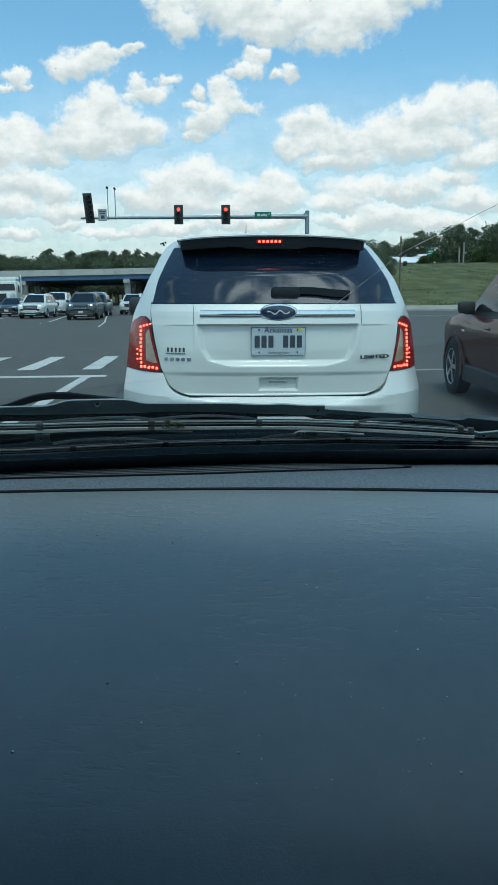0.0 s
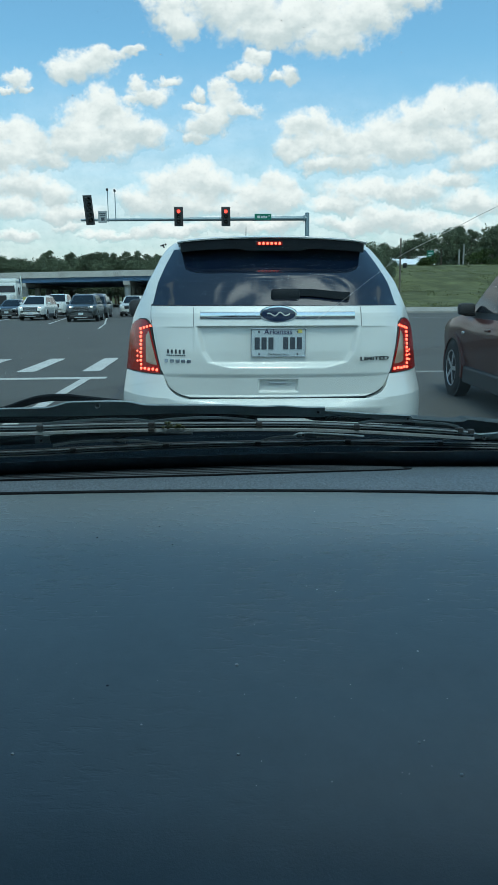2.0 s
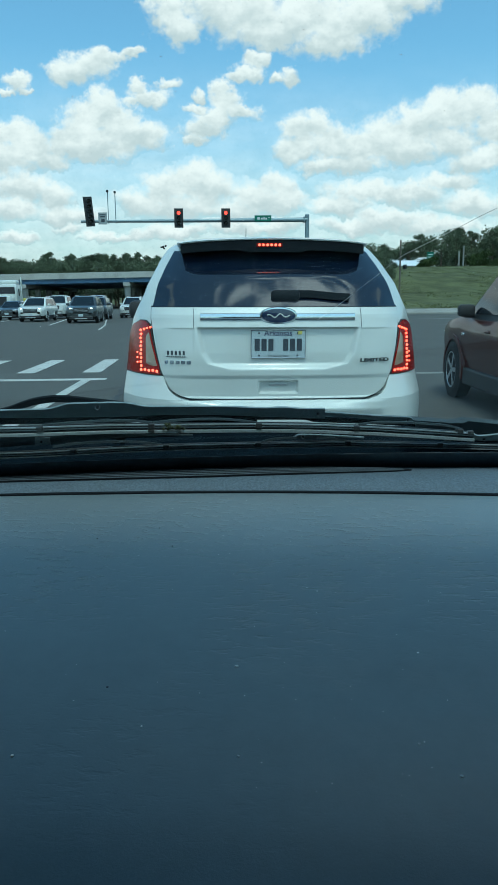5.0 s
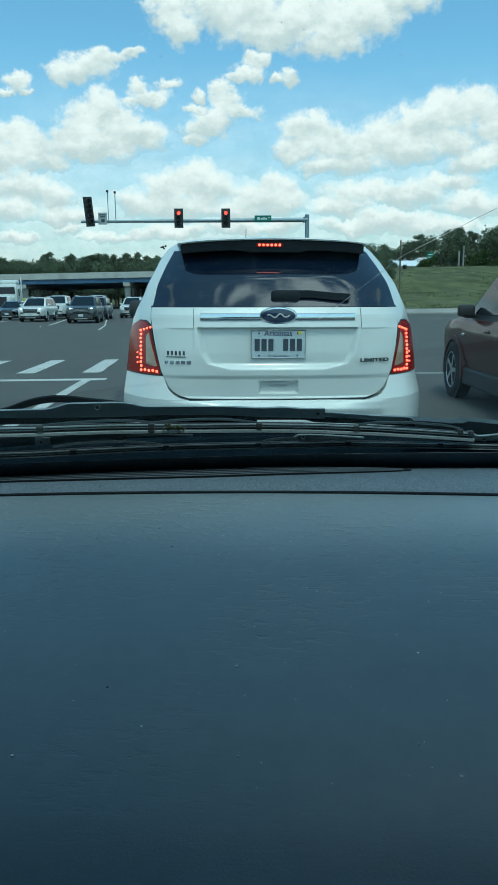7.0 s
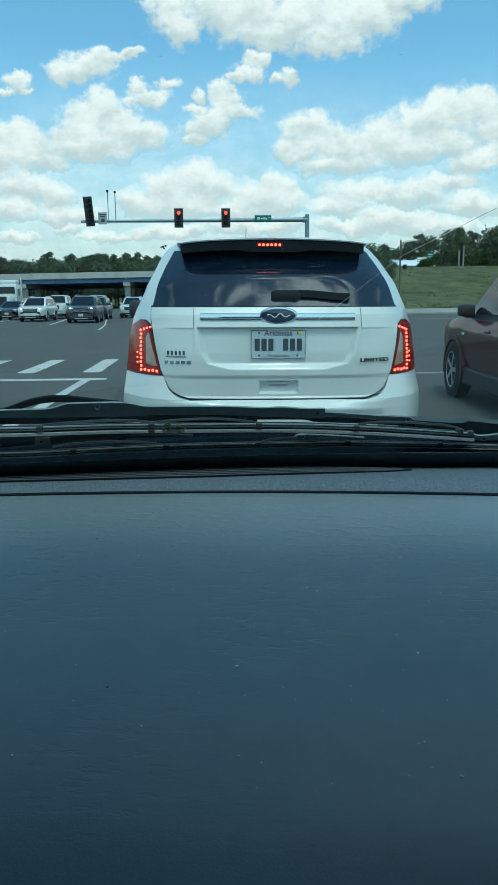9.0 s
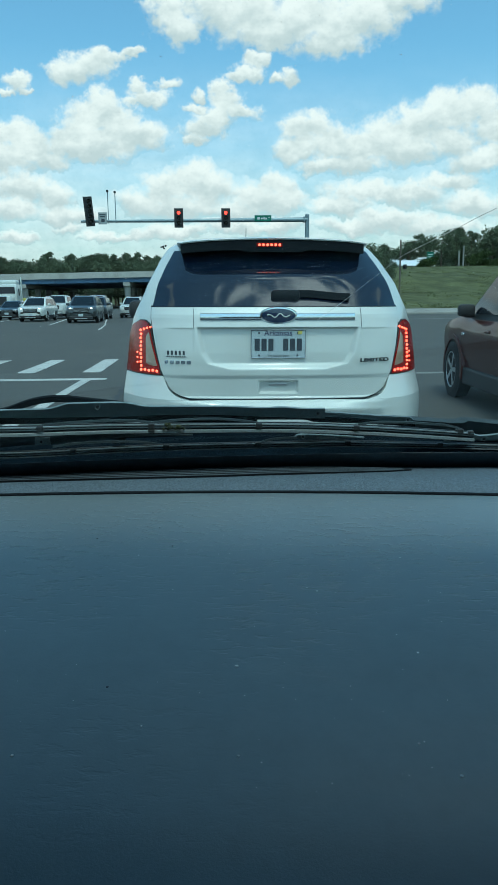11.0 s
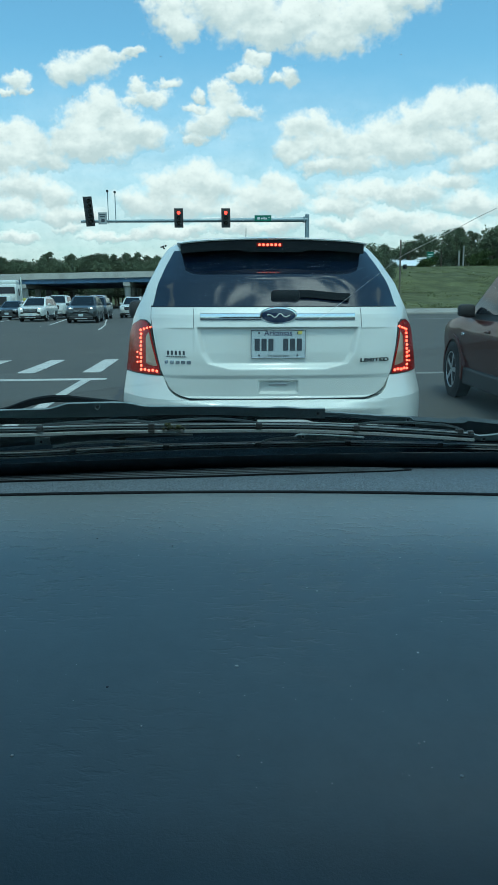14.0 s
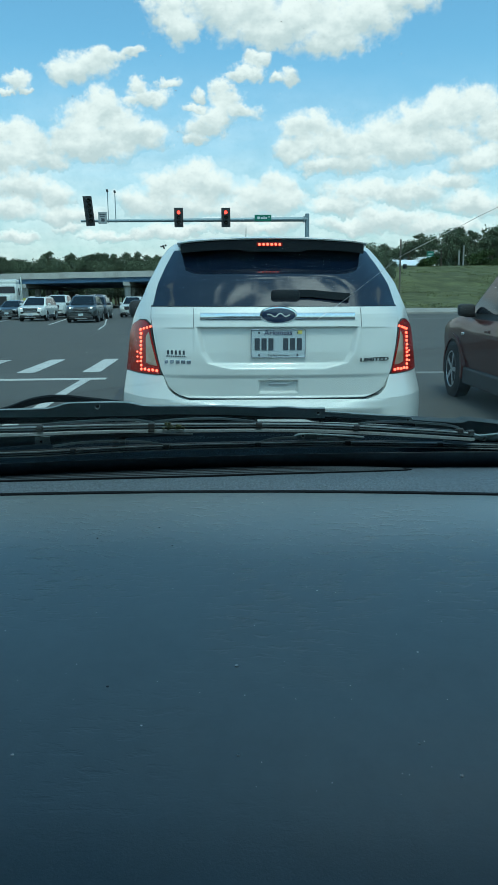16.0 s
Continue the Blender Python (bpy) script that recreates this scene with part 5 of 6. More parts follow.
RED_SUV = vehicle("red_suv", pose(4.00, 8.30, 0, 0, 0, -3.0), "dark red suv with black cladding stopped in the turning lane", "car", RED_CAR, L=4.44, W=1.80, H=1.72, hood=1.10, belt=1.05, wheel_r=0.37, base=2.62, cladding=True, chrome=False, cabin_paint=BLACK_PLASTIC)

part("fender_badge", box(bmesh.new(), -0.905, 0.86, 0.86, 0.02, 0.13, 0.035, 0.006), CHROME, RED_SUV, "small chrome fender badge", True)
part("side_marker", box(bmesh.new(), -0.80, 1.95, 0.84, 0.10, 0.16, 0.13, 0.03), HEADLAMP, RED_SUV, "clear corner lamp", True)


def semi_truck():
    ob = thing("semi_truck", facing(-22.3, 82.0), "white semi truck with a loaded flatbed in the queue", "truck")
    bm = box(bmesh.new(), 0, 2.2, 2.05, 2.3, 1.7, 2.6, 0.18)
    part("cab", bm, WHITE_CAR, ob, smooth=True)
    part("bonnet", box(bmesh.new(), 0, 3.9, 1.45, 1.9, 1.9, 1.35, 0.2), WHITE_CAR, ob, smooth=True)
    part("windscreen", quad_patch([(1.0, 3.06, 2.35), (-1.0, 3.06, 2.35), (-0.95, 3.06, 3.05), (0.95, 3.06, 3.05)], 0, 1, 0, 1, 0.012, 0.01), TINTED, ob, "dark split windscreen")
    grille = part("grille", box(bmesh.new(), 0, 4.86, 1.45, 1.1, 0.06, 1.15, 0.03), BLACK_PLASTIC, ob, "tall dark grille")
    part("grille_frame", box(bmesh.new(), 0, 4.84, 1.45, 1.22, 0.05, 1.27, 0.03), CHROME, grille)
    part("bumper", box(bmesh.new(), 0, 4.9, 0.62, 2.4, 0.25, 0.40, 0.06), CHROME, ob)
    part("roof_fairing", box(bmesh.new(), 0, 1.8, 3.55, 2.1, 1.3, 0.5, 0.2), WHITE_CAR, ob, smooth=True)
    for s in (1, -1):
        part("mirror", box(bmesh.new(), s * 1.38, 3.0, 2.5, 0.12, 0.18, 0.75, 0.04), BLACK_PLASTIC, ob)
        part("headlamp", box(bmesh.new(), s * 0.84, 4.80, 1.15, 0.32, 0.12, 0.22, 0.04), HEADLAMP, ob)
        part("exhaust_stack", rod(bmesh.new(), (s * 1.15, 1.1, 1.0), (s * 1.15, 1.1, 4.1), 0.08), CHROME, ob)
        for y in (4.1, 0.4, -9.0, -10.4):
            wheel(ob, s * 1.05, y, 0.51, 0.30)
    part("flatbed", box(bmesh.new(), 0, -5.4, 1.35, 2.5, 12.5, 0.25, 0.03), GREY_CAR, ob)
    for k in range(6):
        part("yellow_load", box(bmesh.new(), 0, -1.2 - 1.9 * k, 1.68, 2.35, 1.7, 0.4, 0.05), YELLOW_TAG, ob, "yellow strapped load")
    part("frame_rail", box(bmesh.new(), 0, 0.5, 0.85, 0.9, 8.0, 0.3, 0.02), UNDERBODY, ob)


semi_truck()

# ---------------------------------------------------------------- the white suv standing ahead
suv = thing("white_suv", pose(0.345, 4.12, 0, 0, 0.4, 0.0), "white suv with lit brake lamps stopped just ahead", "car")


def suv_half(z):
    """Half the body's width at a height."""
    return curve(z, (0.20, 0.80), (0.36, 0.905), (0.50, 0.955), (0.70, 0.958), (0.90, 0.935), (1.10, 0.911), (1.20, 0.890), (1.25, 0.862), (1.31, 0.826), (1.41, 0.786), (1.457, 0.764), (1.525, 0.738), (1.565, 0.719), (1.63, 0.680), (1.675, 0.640), (1.702, 0.54))


def suv_back(x, z):
    """How far forward the rear surface lies at a place across and up."""
    y = curve(z, (0.20, 0.20), (0.36, 0.10), (0.46, 0.04), (0.56, 0.005), (0.685, 0.008), (0.725, 0.05), (0.745, 0.085), (0.84, 0.082), (1.00, 0.085), (1.14, 0.098), (1.22, 0.125), (1.26, 0.155), (1.45, 0.37), (1.58, 0.55), (1.665, 0.66), (1.702, 0.95))
    w = suv_half(z)
    a = min(1.0, abs(x) / w)
    return y + lerp(0.40, 0.15, step(z, 1.15, 1.42)) * a ** 6 + 0.10 * a ** 2


def rear_patch(z0, z1, left, right, proud, thick, nz=14, nx=40, dent=None):
    """A panel of the rear: between two side lines, given by height, standing proud of the surface."""
    grid = []
    for i in range(nz + 1):
        z = lerp(z0, z1, i / nz)
        row = []
        for j in range(nx + 1):
            x = lerp(left(z), right(z), j / nx)
            d = dent(x, z) if dent else 0.0
            row.append((x, suv_back(x, z) - proud + d, z))
        grid.append(row)
    return sheet(bmesh.new(), grid, -thick)


def suv_body():
    bm = bmesh.new()
    zs = [0.30, 0.36, 0.43, 0.50, 0.58, 0.66, 0.685, 0.71, 0.725, 0.745, 0.80, 0.90, 1.0, 1.10, 1.18, 1.25, 1.33, 1.41, 1.48, 1.55, 1.61, 1.64, 1.675, 1.702]
    side = [4.50, 4.0, 3.4, 2.8, 2.2, 1.6, 1.1, 0.8]
    rows = []
    for z in zs:
        w = suv_half(z)
        row = []
        for s in (-1, 1):
            line = []
            for n, y in enumerate(side):
                y = max(y, suv_back(w, z) + 0.03 * (len(side) - n))
                nose = max(0.0, (y - 3.2) / 1.4)
                yy = min(y, lerp(3.9, 1.9, (z - 1.12) / 0.58)) if z > 1.12 else y
                line.append((s * w * (1 - 0.18 * nose ** 2) * (1.01 if yy < 3 else 1.0), yy, z))
            deep = 0.06 if 0.70 < z < 1.30 else 0.0
            rear = [(s * w * t, suv_back(s * w * t, z) + (deep if t * w < 0.62 else 0.0), z) for t in (1.0, 0.985, 0.96, 0.93, 0.88, 0.80, 0.68, 0.50, 0.25)]
            row.append(line + rear)
        rows.append(row[0] + [(0, suv_back(0, z) + (0.06 if 0.70 < z < 1.30 else 0.0), z)] + row[1][::-1])
    grid = [[bm.verts.new(p) for p in row] for row in rows]
    for a, b in zip(grid, grid[1:]):
        for i in range(len(a) - 1):
            bm.faces.new((a[i], a[i + 1], b[i + 1], b[i]))
    for a, b in zip(grid, grid[1:]):
        bm.faces.new((a[-1], a[0], b[0], b[-1]))
    top = grid[-1]
    n = len(top)
    for i in range(n // 2 - 1):
        bm.faces.new((top[i], top[i + 1], top[n - 2 - i], top[n - 1 - i]))
    bmesh.ops.remove_doubles(bm, verts=bm.verts, dist=0.0005)
    return part("body", bm, WHITE_CAR, suv, "glossy white body", True)


suv_body()


def gate_edge(z):
    return curve(z, (0.737, 0.52), (0.748, 0.575), (0.768, 0.615), (0.80, 0.648), (0.90, 0.692), (1.05, 0.726), (1.20, 0.752), (1.27, 0.752))


def gap_edge(z):
    return gate_edge(z + 0.005) + 0.004


def press(x, z):
    """Plate recess, creases and the pull cup of the tailgate."""
    hw = curve(z, (0.91, 0.30), (0.94, 0.415), (1.00, 0.455), (1.14, 0.482))
    d = 0.030 * step(hw - abs(x), 0.0, 0.035) * step(z, 0.900, 0.945) * step(1.150 - z, 0.0, 0.012)
    d += 0.010 * step(z, 0.875, 0.845) * (0.6 + 0.4 * step(0.62 - abs(x), 0, 0.1))
    d += 0.005 * step(1.146 - z, 0.0, 0.010) * step(abs(x), 0.488, 0.494) * step(0.70 - abs(x), 0.0, 0.10) * step(z, 0.95, 1.10)
    d += 0.024 * step(0.118 - abs(x + 0.0), 0.0, 0.012) * step(z, 0.762, 0.774) * step(0.842 - z, 0.0, 0.010)
    return d


bm = rear_patch(0.724, 1.272, lambda z: -gap_edge(z), lambda z: gap_edge(z), 0.003, 0.004, 60, 90, press)
part("tailgate_gap", bm, VENT_DARK, suv)
bm = rear_patch(0.737, 1.262, lambda z: -gate_edge(z), lambda z: gate_edge(z), 0.012, 0.010, 150, 220, press)
gate = part("tailgate", bm, WHITE_CAR, suv, "white tailgate with a plate recess", True)
for s in (-1, 1):
    bm = bmesh.new()
    sheet(bm, [[(s * (0.490 + dx), suv_back(0.490, z) - 0.0135, z) for dx in (0, 0.003)] for z in spread(1.145, 1.255, 6)], 0.002)
    part("gate_seam", bm, LETTER_GREY, gate)


def glass_edge(z):
    return curve(z, (1.262, 0.746), (1.40, 0.718), (1.51, 0.678), (1.68, 0.602))


bm = rear_patch(1.266, 1.618, lambda z: -glass_edge(z), lambda z: glass_edge(z), 0.010, 0.008, 18, 40)
glass = part("rear_window", bm, TINTED, suv, "dark tinted rear window flecked with dust", True)
rng = random.Random(11)
bm = bmesh.new()
for _ in range(620):
    z = rng.uniform(1.28, 1.63)
    x = rng.uniform(-1, 1) * (glass_edge(z) - 0.02)
    r = rng.choice((0.0007, 0.0010, 0.0013, 0.0019))
    bmesh.ops.create_icosphere(bm, subdivisions=1, radius=r, matrix=Matrix.Translation((x, suv_back(x, z) - 0.010, z)) @ Matrix.Diagonal((1, 0.3, rng.uniform(0.6, 1.2), 1)))
tagged(part("dust", bm, SPECK, glass), kind="stuff")


def spoiler():
    bm = bmesh.new()
    rings = []
    for x in spread(-0.60, 0.60, 28):
        a = abs(x) / 0.61
        y, z = 0.435 + 0.05 * a ** 2 + 0.10 * a ** 8, 1.674 - 0.022 * a ** 2
        rings.append([(x, y + 0.45, z + 0.038), (x, y + 0.08, z + 0.014), (x, y, z), (x, y + 0.004, z - 0.007), (x, y + 0.06, z - 0.012), (x, y + 0.45, z - 0.012)])
    loft(bm, rings)
    lip = part("spoiler", bm, WHITE_CAR, suv, "white roof spoiler", True)
    bm = bmesh.new()
    rings = []
    for x in spread(-0.578, 0.578, 28):
        a = abs(x) / 0.61
        y, z = 0.446 + 0.05 * a ** 2 + 0.10 * a ** 8, 1.661 - 0.022 * a ** 2
        d = 0.050 + 0.014 * step(0.22 - abs(x), 0.0, 0.05)
        rings.append([(x, y, z), (x, y + 0.010, z - d), (x, y + 0.03, z - d - 0.002), (x, y + 0.22, z - 0.03), (x, y + 0.24, z)])
    loft(bm, rings)
    part("spoiler_underside", bm, WIPER, lip, "black spoiler face", True)
    bm = box(bmesh.new(), -0.028, 0.452, 1.636, 0.160, 0.012, 0.024, 0.003)
    stop = part("brake_lamp", bm, RED_LAMP, lip, "lit high brake lamp")
    for k in range(6):
        bm = bmesh.new()
        bmesh.ops.create_uvsphere(bm, u_segments=8, v_segments=6, radius=0.0085, matrix=Matrix.Translation((-0.090 + 0.025 * k, 0.448, 1.636)))
        part("led", bm, LED_RED, stop, smooth=True)
    bm = rod(bmesh.new(), (-0.15, 1.05, 1.700), (-0.15, 1.0, 1.785), 0.003, 0.0018, 6)
    part("aerial", bm, BLACK_PLASTIC, suv)


spoiler()


def tail_lamp(s):
    def inner(z):
        return curve(z, (0.865, 0.700), (0.90, 0.704), (1.05, 0.745), (1.165, 0.772), (1.185, 0.80))

    def outer(z):
        w = suv_half(z)
        return min(w * 0.9995, curve(z, (0.865, w), (1.10, w), (1.155, 0.895), (1.185, 0.83)))

    def strip(z0, z1, a, b, proud, nz=16, nx=12):
        lo, hi = (a, b) if s > 0 else ((lambda z: -b(z)), (lambda z: -a(z)))
        return rear_patch(z0, z1, lo, hi, proud, 0.01, nz, nx)
    base = part("tail_lamp", strip(0.862, 1.188, lambda z: inner(z) - 0.012, outer, 0.007), BLACK_PLASTIC, suv, "large red tail lamp, lit", True)
    part("red_lens", strip(0.868, 1.182, inner, lambda z: outer(z), 0.016), RED_LAMP, base, "red lens", True)
    part("clear_lens", strip(0.918, 1.112, lambda z: inner(z) + 0.007, lambda z: lerp(inner(z) + 0.008, 0.787, min(1.0, (1.116 - z) / 0.03, (z - 0.910) / 0.02)), 0.020, 16, 10), CLEAR_LAMP, base, "clear reversing lens", True)
    spots = []
    for k in range(10):
        spots.append((0.820 + 0.003 * (k % 2), lerp(0.912, 1.125, k / 9), 0.0078))
    for k in range(3):
        spots.append((0.848, lerp(0.93, 0.99, k / 2), 0.0055))
        spots.append((0.800 - 0.022 * k, 1.133 + 0.006 * k, 0.0070))
    for k in range(5):
        spots.append((0.716 + 0.026 * k, 0.888 + 0.003 * (k % 2), 0.0085))
    for x, z, r in spots:
        x = min(x, outer(z) - 0.01)
        bm = bmesh.new()
        bmesh.ops.create_uvsphere(bm, u_segments=8, v_segments=6, radius=r, matrix=Matrix.Translation((s * x, suv_back(x, z) - 0.016 - 0.004 * math.hypot(1, (suv_back(x + 0.01, z) - suv_back(x - 0.01, z)) / 0.02), z)) @ Matrix.Diagonal((1, 0.7, 1, 1)))
        part("led", bm, LED_RED, base, smooth=True)


tail_lamp(1)
tail_lamp(-1)

# bumper, lower valance, exhausts
bm = rear_patch(0.43, 0.731, lambda z: -suv_half(z) * 0.9995, lambda z: suv_half(z) * 0.9995, 0.006, 0.012, 40, 90,
                lambda x, z: -0.016 * step(z, 0.625, 0.685) * step(0.747 - z, 0, 0.03) * step(0.66 - abs(x), 0.0, 0.06) - max(0.0, suv_back(0, z) - 0.010) * step(z, 0.67, 0.69) * step(abs(x), 0.25, 0.60))
bumper = part("bumper", bm, WHITE_CAR, suv, "white rear bumper", True)
for s in (-1, 1):
    ends = (lambda z: gap_edge(z) - 0.001, lambda z: suv_half(z) * 0.9995)
    lo, hi = ends if s > 0 else ((lambda z: -suv_half(z) * 0.9995), (lambda z: -gap_edge(z) + 0.001))
    bm = rear_patch(0.731, 0.860, lo, hi, 0.006, 0.010, 14, 20, lambda x, z: min(0.0, lerp(0.010, 0.080, (z - 0.731) / 0.129) - suv_back(0, z)))
    part("bumper_corner", bm, WHITE_CAR, suv, "", True)
for x in (-0.66, -0.25, 0.25, 0.66):
    part("parking_sensor", lathe(bmesh.new(), [(-0.003, 0.0125), (0.003, 0.0125), (0.0035, 0.010)], 14, Matrix.Translation((x, suv_back(x, 0.615) - 0.008, 0.615)) @ pose(0, 0, 0, 0, 0, -90)), SIGN_WHITE, bumper)
bm = rear_patch(0.24, 0.44, lambda z: -suv_half(max(z, 0.4)) * 0.97, lambda z: suv_half(max(z, 0.4)) * 0.97, -0.03, 0.02, 8, 30)
part("valance", bm, DIRTY_PLASTIC, suv, "dirty black lower valance", True)
for s in (-1, 1):
    bm = lathe(bmesh.new(), [(0.0, 0.045), (0.12, 0.048), (0.125, 0.043), (0.02, 0.038)], 18, Matrix.Translation((s * 0.60, 0.12, 0.30)) @ pose(0, 0, 0, 0, 0, -90))
    part("exhaust_pipe", bm, CHROME, suv, "chrome exhaust tip", True)
    for y in (0.98, 3.80):
        wheel(suv, s * 0.84, y, 0.37, 0.24)
    bm = box(bmesh.new(), s * 1.05, 2.45, 1.225, 0.17, 0.13, 0.165, 0.05)
    box(bm, s * 0.95, 2.52, 1.18, 0.18, 0.06, 0.05, 0.01)
    part("side_mirror", bm, BLACK_PLASTIC, suv, "dark side mirror", True)
    for y0, y1 in ((1.25, 1.70), (1.78, 2.40), (2.48, 3.0)):
        bm = bmesh.new()
        sheet(bm, [[(s * (suv_half(z) * 1.01 + 0.0015), min(y, lerp(3.75, 2.0, (z - 1.2) / 0.5)), z) for y in spread(y0, y1, 4)] for z in (1.33, 1.41, 1.48, 1.55)], 0.001 * s)
        part("side_window", bm, TINTED, suv, "dark tinted side window", True)
part("underbody", box(bmesh.new(), 0, 2.3, 0.30, 1.5, 3.9, 0.16, 0.03), UNDERBODY, suv)

# chrome strip, badge, plate and lettering on the tailgate


def gate_y(x, z):
    return suv_back(x, z) - 0.012 + press(x, z)


for s in (-1, 1):
    bm = bmesh.new()
    rings = []
    for x in spread(0.10, 0.452, 16):
        y, zc = gate_y(x, 1.205), 1.205
        rings.append([(s * x, y + 0.002, zc - 0.024), (s * x, y - 0.012, zc - 0.016), (s * x, y - 0.015, zc), (s * x, y - 0.010, zc + 0.020), (s * x, y + 0.002, zc + 0.024)])
    part("chrome_strip", loft(bm, rings), CHROME, gate, "chrome trim strip", True)
for name, a, b, out, material in (("badge_rim", 0.112, 0.050, 0.016, CHROME), ("badge_face", 0.100, 0.041, 0.020, BADGE_BLUE)):
    y = gate_y(0, 1.215)
    bm = bmesh.new()
    loft(bm, [[(a * k * math.cos(t), y - o, 1.215 + b * k * math.sin(t)) for t in [2 * math.pi * i / 40 for i in range(40)]] for k, o in ((1.0, -0.01), (1.0, out - 0.005), (0.95, out), (0.4, out + 0.003))])
    part(name, bm, material, gate, "oval badge with a chrome rim", True)
bm = sweep(bmesh.new(), [(x, gate_y(0, 1.215) - 0.0245, 1.215 + 0.012 * math.sin(x * 95 + 0.6) * (1 - abs(x) / 0.11)) for x in spread(-0.066, 0.066, 40)], [(-0.002, -0.003), (0.002, -0.003), (0.002, 0.003), (-0.002, 0.003)])
part("badge_mark", bm, SIGN_WHITE, gate, "plain pale wave on the badge", True)

py = gate_y(0, 1.03) - 0.008
plate = part("number_plate", box(bmesh.new(), 0.0, py, 1.052, 0.312, 0.006, 0.160, 0.004), PLATE, suv, "pale blue-white number plate in a thin frame")
for cx, cz, sx, sz in ((0, 1.1315, 0.318, 0.006), (0, 0.9725, 0.318, 0.006), (-0.1575, 1.052, 0.005, 0.16), (0.1575, 1.052, 0.005, 0.16)):
    part("plate_frame", box(bmesh.new(), cx, py - 0.004, cz, sx, 0.006, sz, 0.001), CHROME, plate)
lettering("state_word", "Arkansas", 0.045, NAVY, plate, Matrix.Translation((0.0, py - 0.0045, 1.114)) @ pose(0, 0, 0, 90), 0.0004)
lettering("motto", "The Natural State", 0.017, SIGN_BLACK, plate, Matrix.Translation((0.0, py - 0.0045, 0.984)) @ pose(0, 0, 0, 90))
for x in (-0.123, -0.083, -0.043, 0.043, 0.083, 0.123):
    part("plate_bar", box(bmesh.new(), x, py - 0.0045, 1.048, 0.030, 0.003, 0.070, 0.001), LETTER_GREY, plate)
for x in (-0.112, 0.112):
    for z in (1.115, 0.986):
        part("bolt", lathe(bmesh.new(), [(-0.004, 0.006), (0.003, 0.006), (0.004, 0.004)], 10, Matrix.Translation((x, py - 0.003, z)) @ pose(0, 0, 0, 0, 0, -90)), LETTER_GREY, plate)
part("tag", box(bmesh.new(), 0.126, py - 0.0052, 1.117, 0.026, 0.003, 0.020, 0.0005), YELLOW_TAG, plate)
lettering("trim_word", "LIMITED", 0.028, DARK_CHROME, gate, Matrix.Translation((0.575, gate_y(0.575, 0.955) - 0.005, 0.955)) @ pose(0, 0, 0, 90, 0, math.degrees(math.atan((gate_y(0.655, 0.955) - gate_y(0.52, 0.955)) / 0.135))), 0.0012, 2.0)
for x, z, w, h, material in ((-0.598, 1.000, 0.118, 0.024, LETTER_GREY), (-0.598, 0.978, 0.118, 0.007, LETTER_GREY), (-0.588, 0.946, 0.165, 0.020, CHROME)):
    n = 5 if h > 0.01 else 9
    for k in range(n):
        xx = x - w / 2 + w * (k + 0.5) / n
        part("name_bar", box(bmesh.new(), xx, gate_y(xx, z) - 0.002, z, w / n * (0.50 if h > 0.022 else 0.74), 0.006, h, 0.001, None), material, gate)

# rear wiper
bm = bmesh.new()
sweep(bm, [(x, suv_back(x, z) - 0.035, z) for x, z in ((-0.01, 1.330), (0.08, 1.338), (0.20, 1.338), (0.34, 1.324), (0.43, 1.318))], [(-0.012, -0.020), (0.012, -0.020), (0.012, 0.022), (-0.012, 0.022)])
wip = part("rear_wiper", bm, WIPER, suv, "black rear wiper", True)
part("wiper_hub", box(bmesh.new(), 0.05, suv_back(0, 1.335) - 0.03, 1.326, 0.17, 0.05, 0.070, 0.020), WIPER, wip, "", True)

part("pull_switch", box(bmesh.new(), 0, gate_y(0, 0.80) - 0.003, 0.815, 0.105, 0.012, 0.014, 0.004), ALLOY, gate, "grey release switch in the pull cup")

# ---------------------------------------------------------------- signals, signs, poles


def mast():
    px, py = 6.61, 54.0
    g = terrain(px, py)
    ob = thing("signal_mast", pose(px, py, g), "galvanised steel mast arm over the junction", "signal mast")
    part("pole", rod(bmesh.new(), (0, 0, 0.02), (0, 0, 7.12), 0.19, 0.15, 20), GALV, ob, smooth=True)
    part("pole_cap", rod(bmesh.new(), (0, 0, 7.12), (0, 0, 7.19), 0.17, 0.10, 20), GALV, ob)
    part("arm", rod(bmesh.new(), (0, 0, 6.79), (-16.2, 0, 6.73), 0.165, 0.085, 16), GALV, ob, smooth=True)
    part("arm_flange", box(bmesh.new(), -0.22, 0, 6.79, 0.08, 0.42, 0.42, 0.02), GALV, ob)
    part("base_plate", box(bmesh.new(), 0, 0, 0.03, 0.62, 0.62, 0.06, 0.01), GALV, ob)
    for sx in (-1, 1):
        for sy in (-1, 1):
            part("anchor_bolt", rod(bmesh.new(), (sx * 0.24, sy * 0.24, 0.03), (sx * 0.24, sy * 0.24, 0.16), 0.025, seg=8), GALV, ob)


mast()


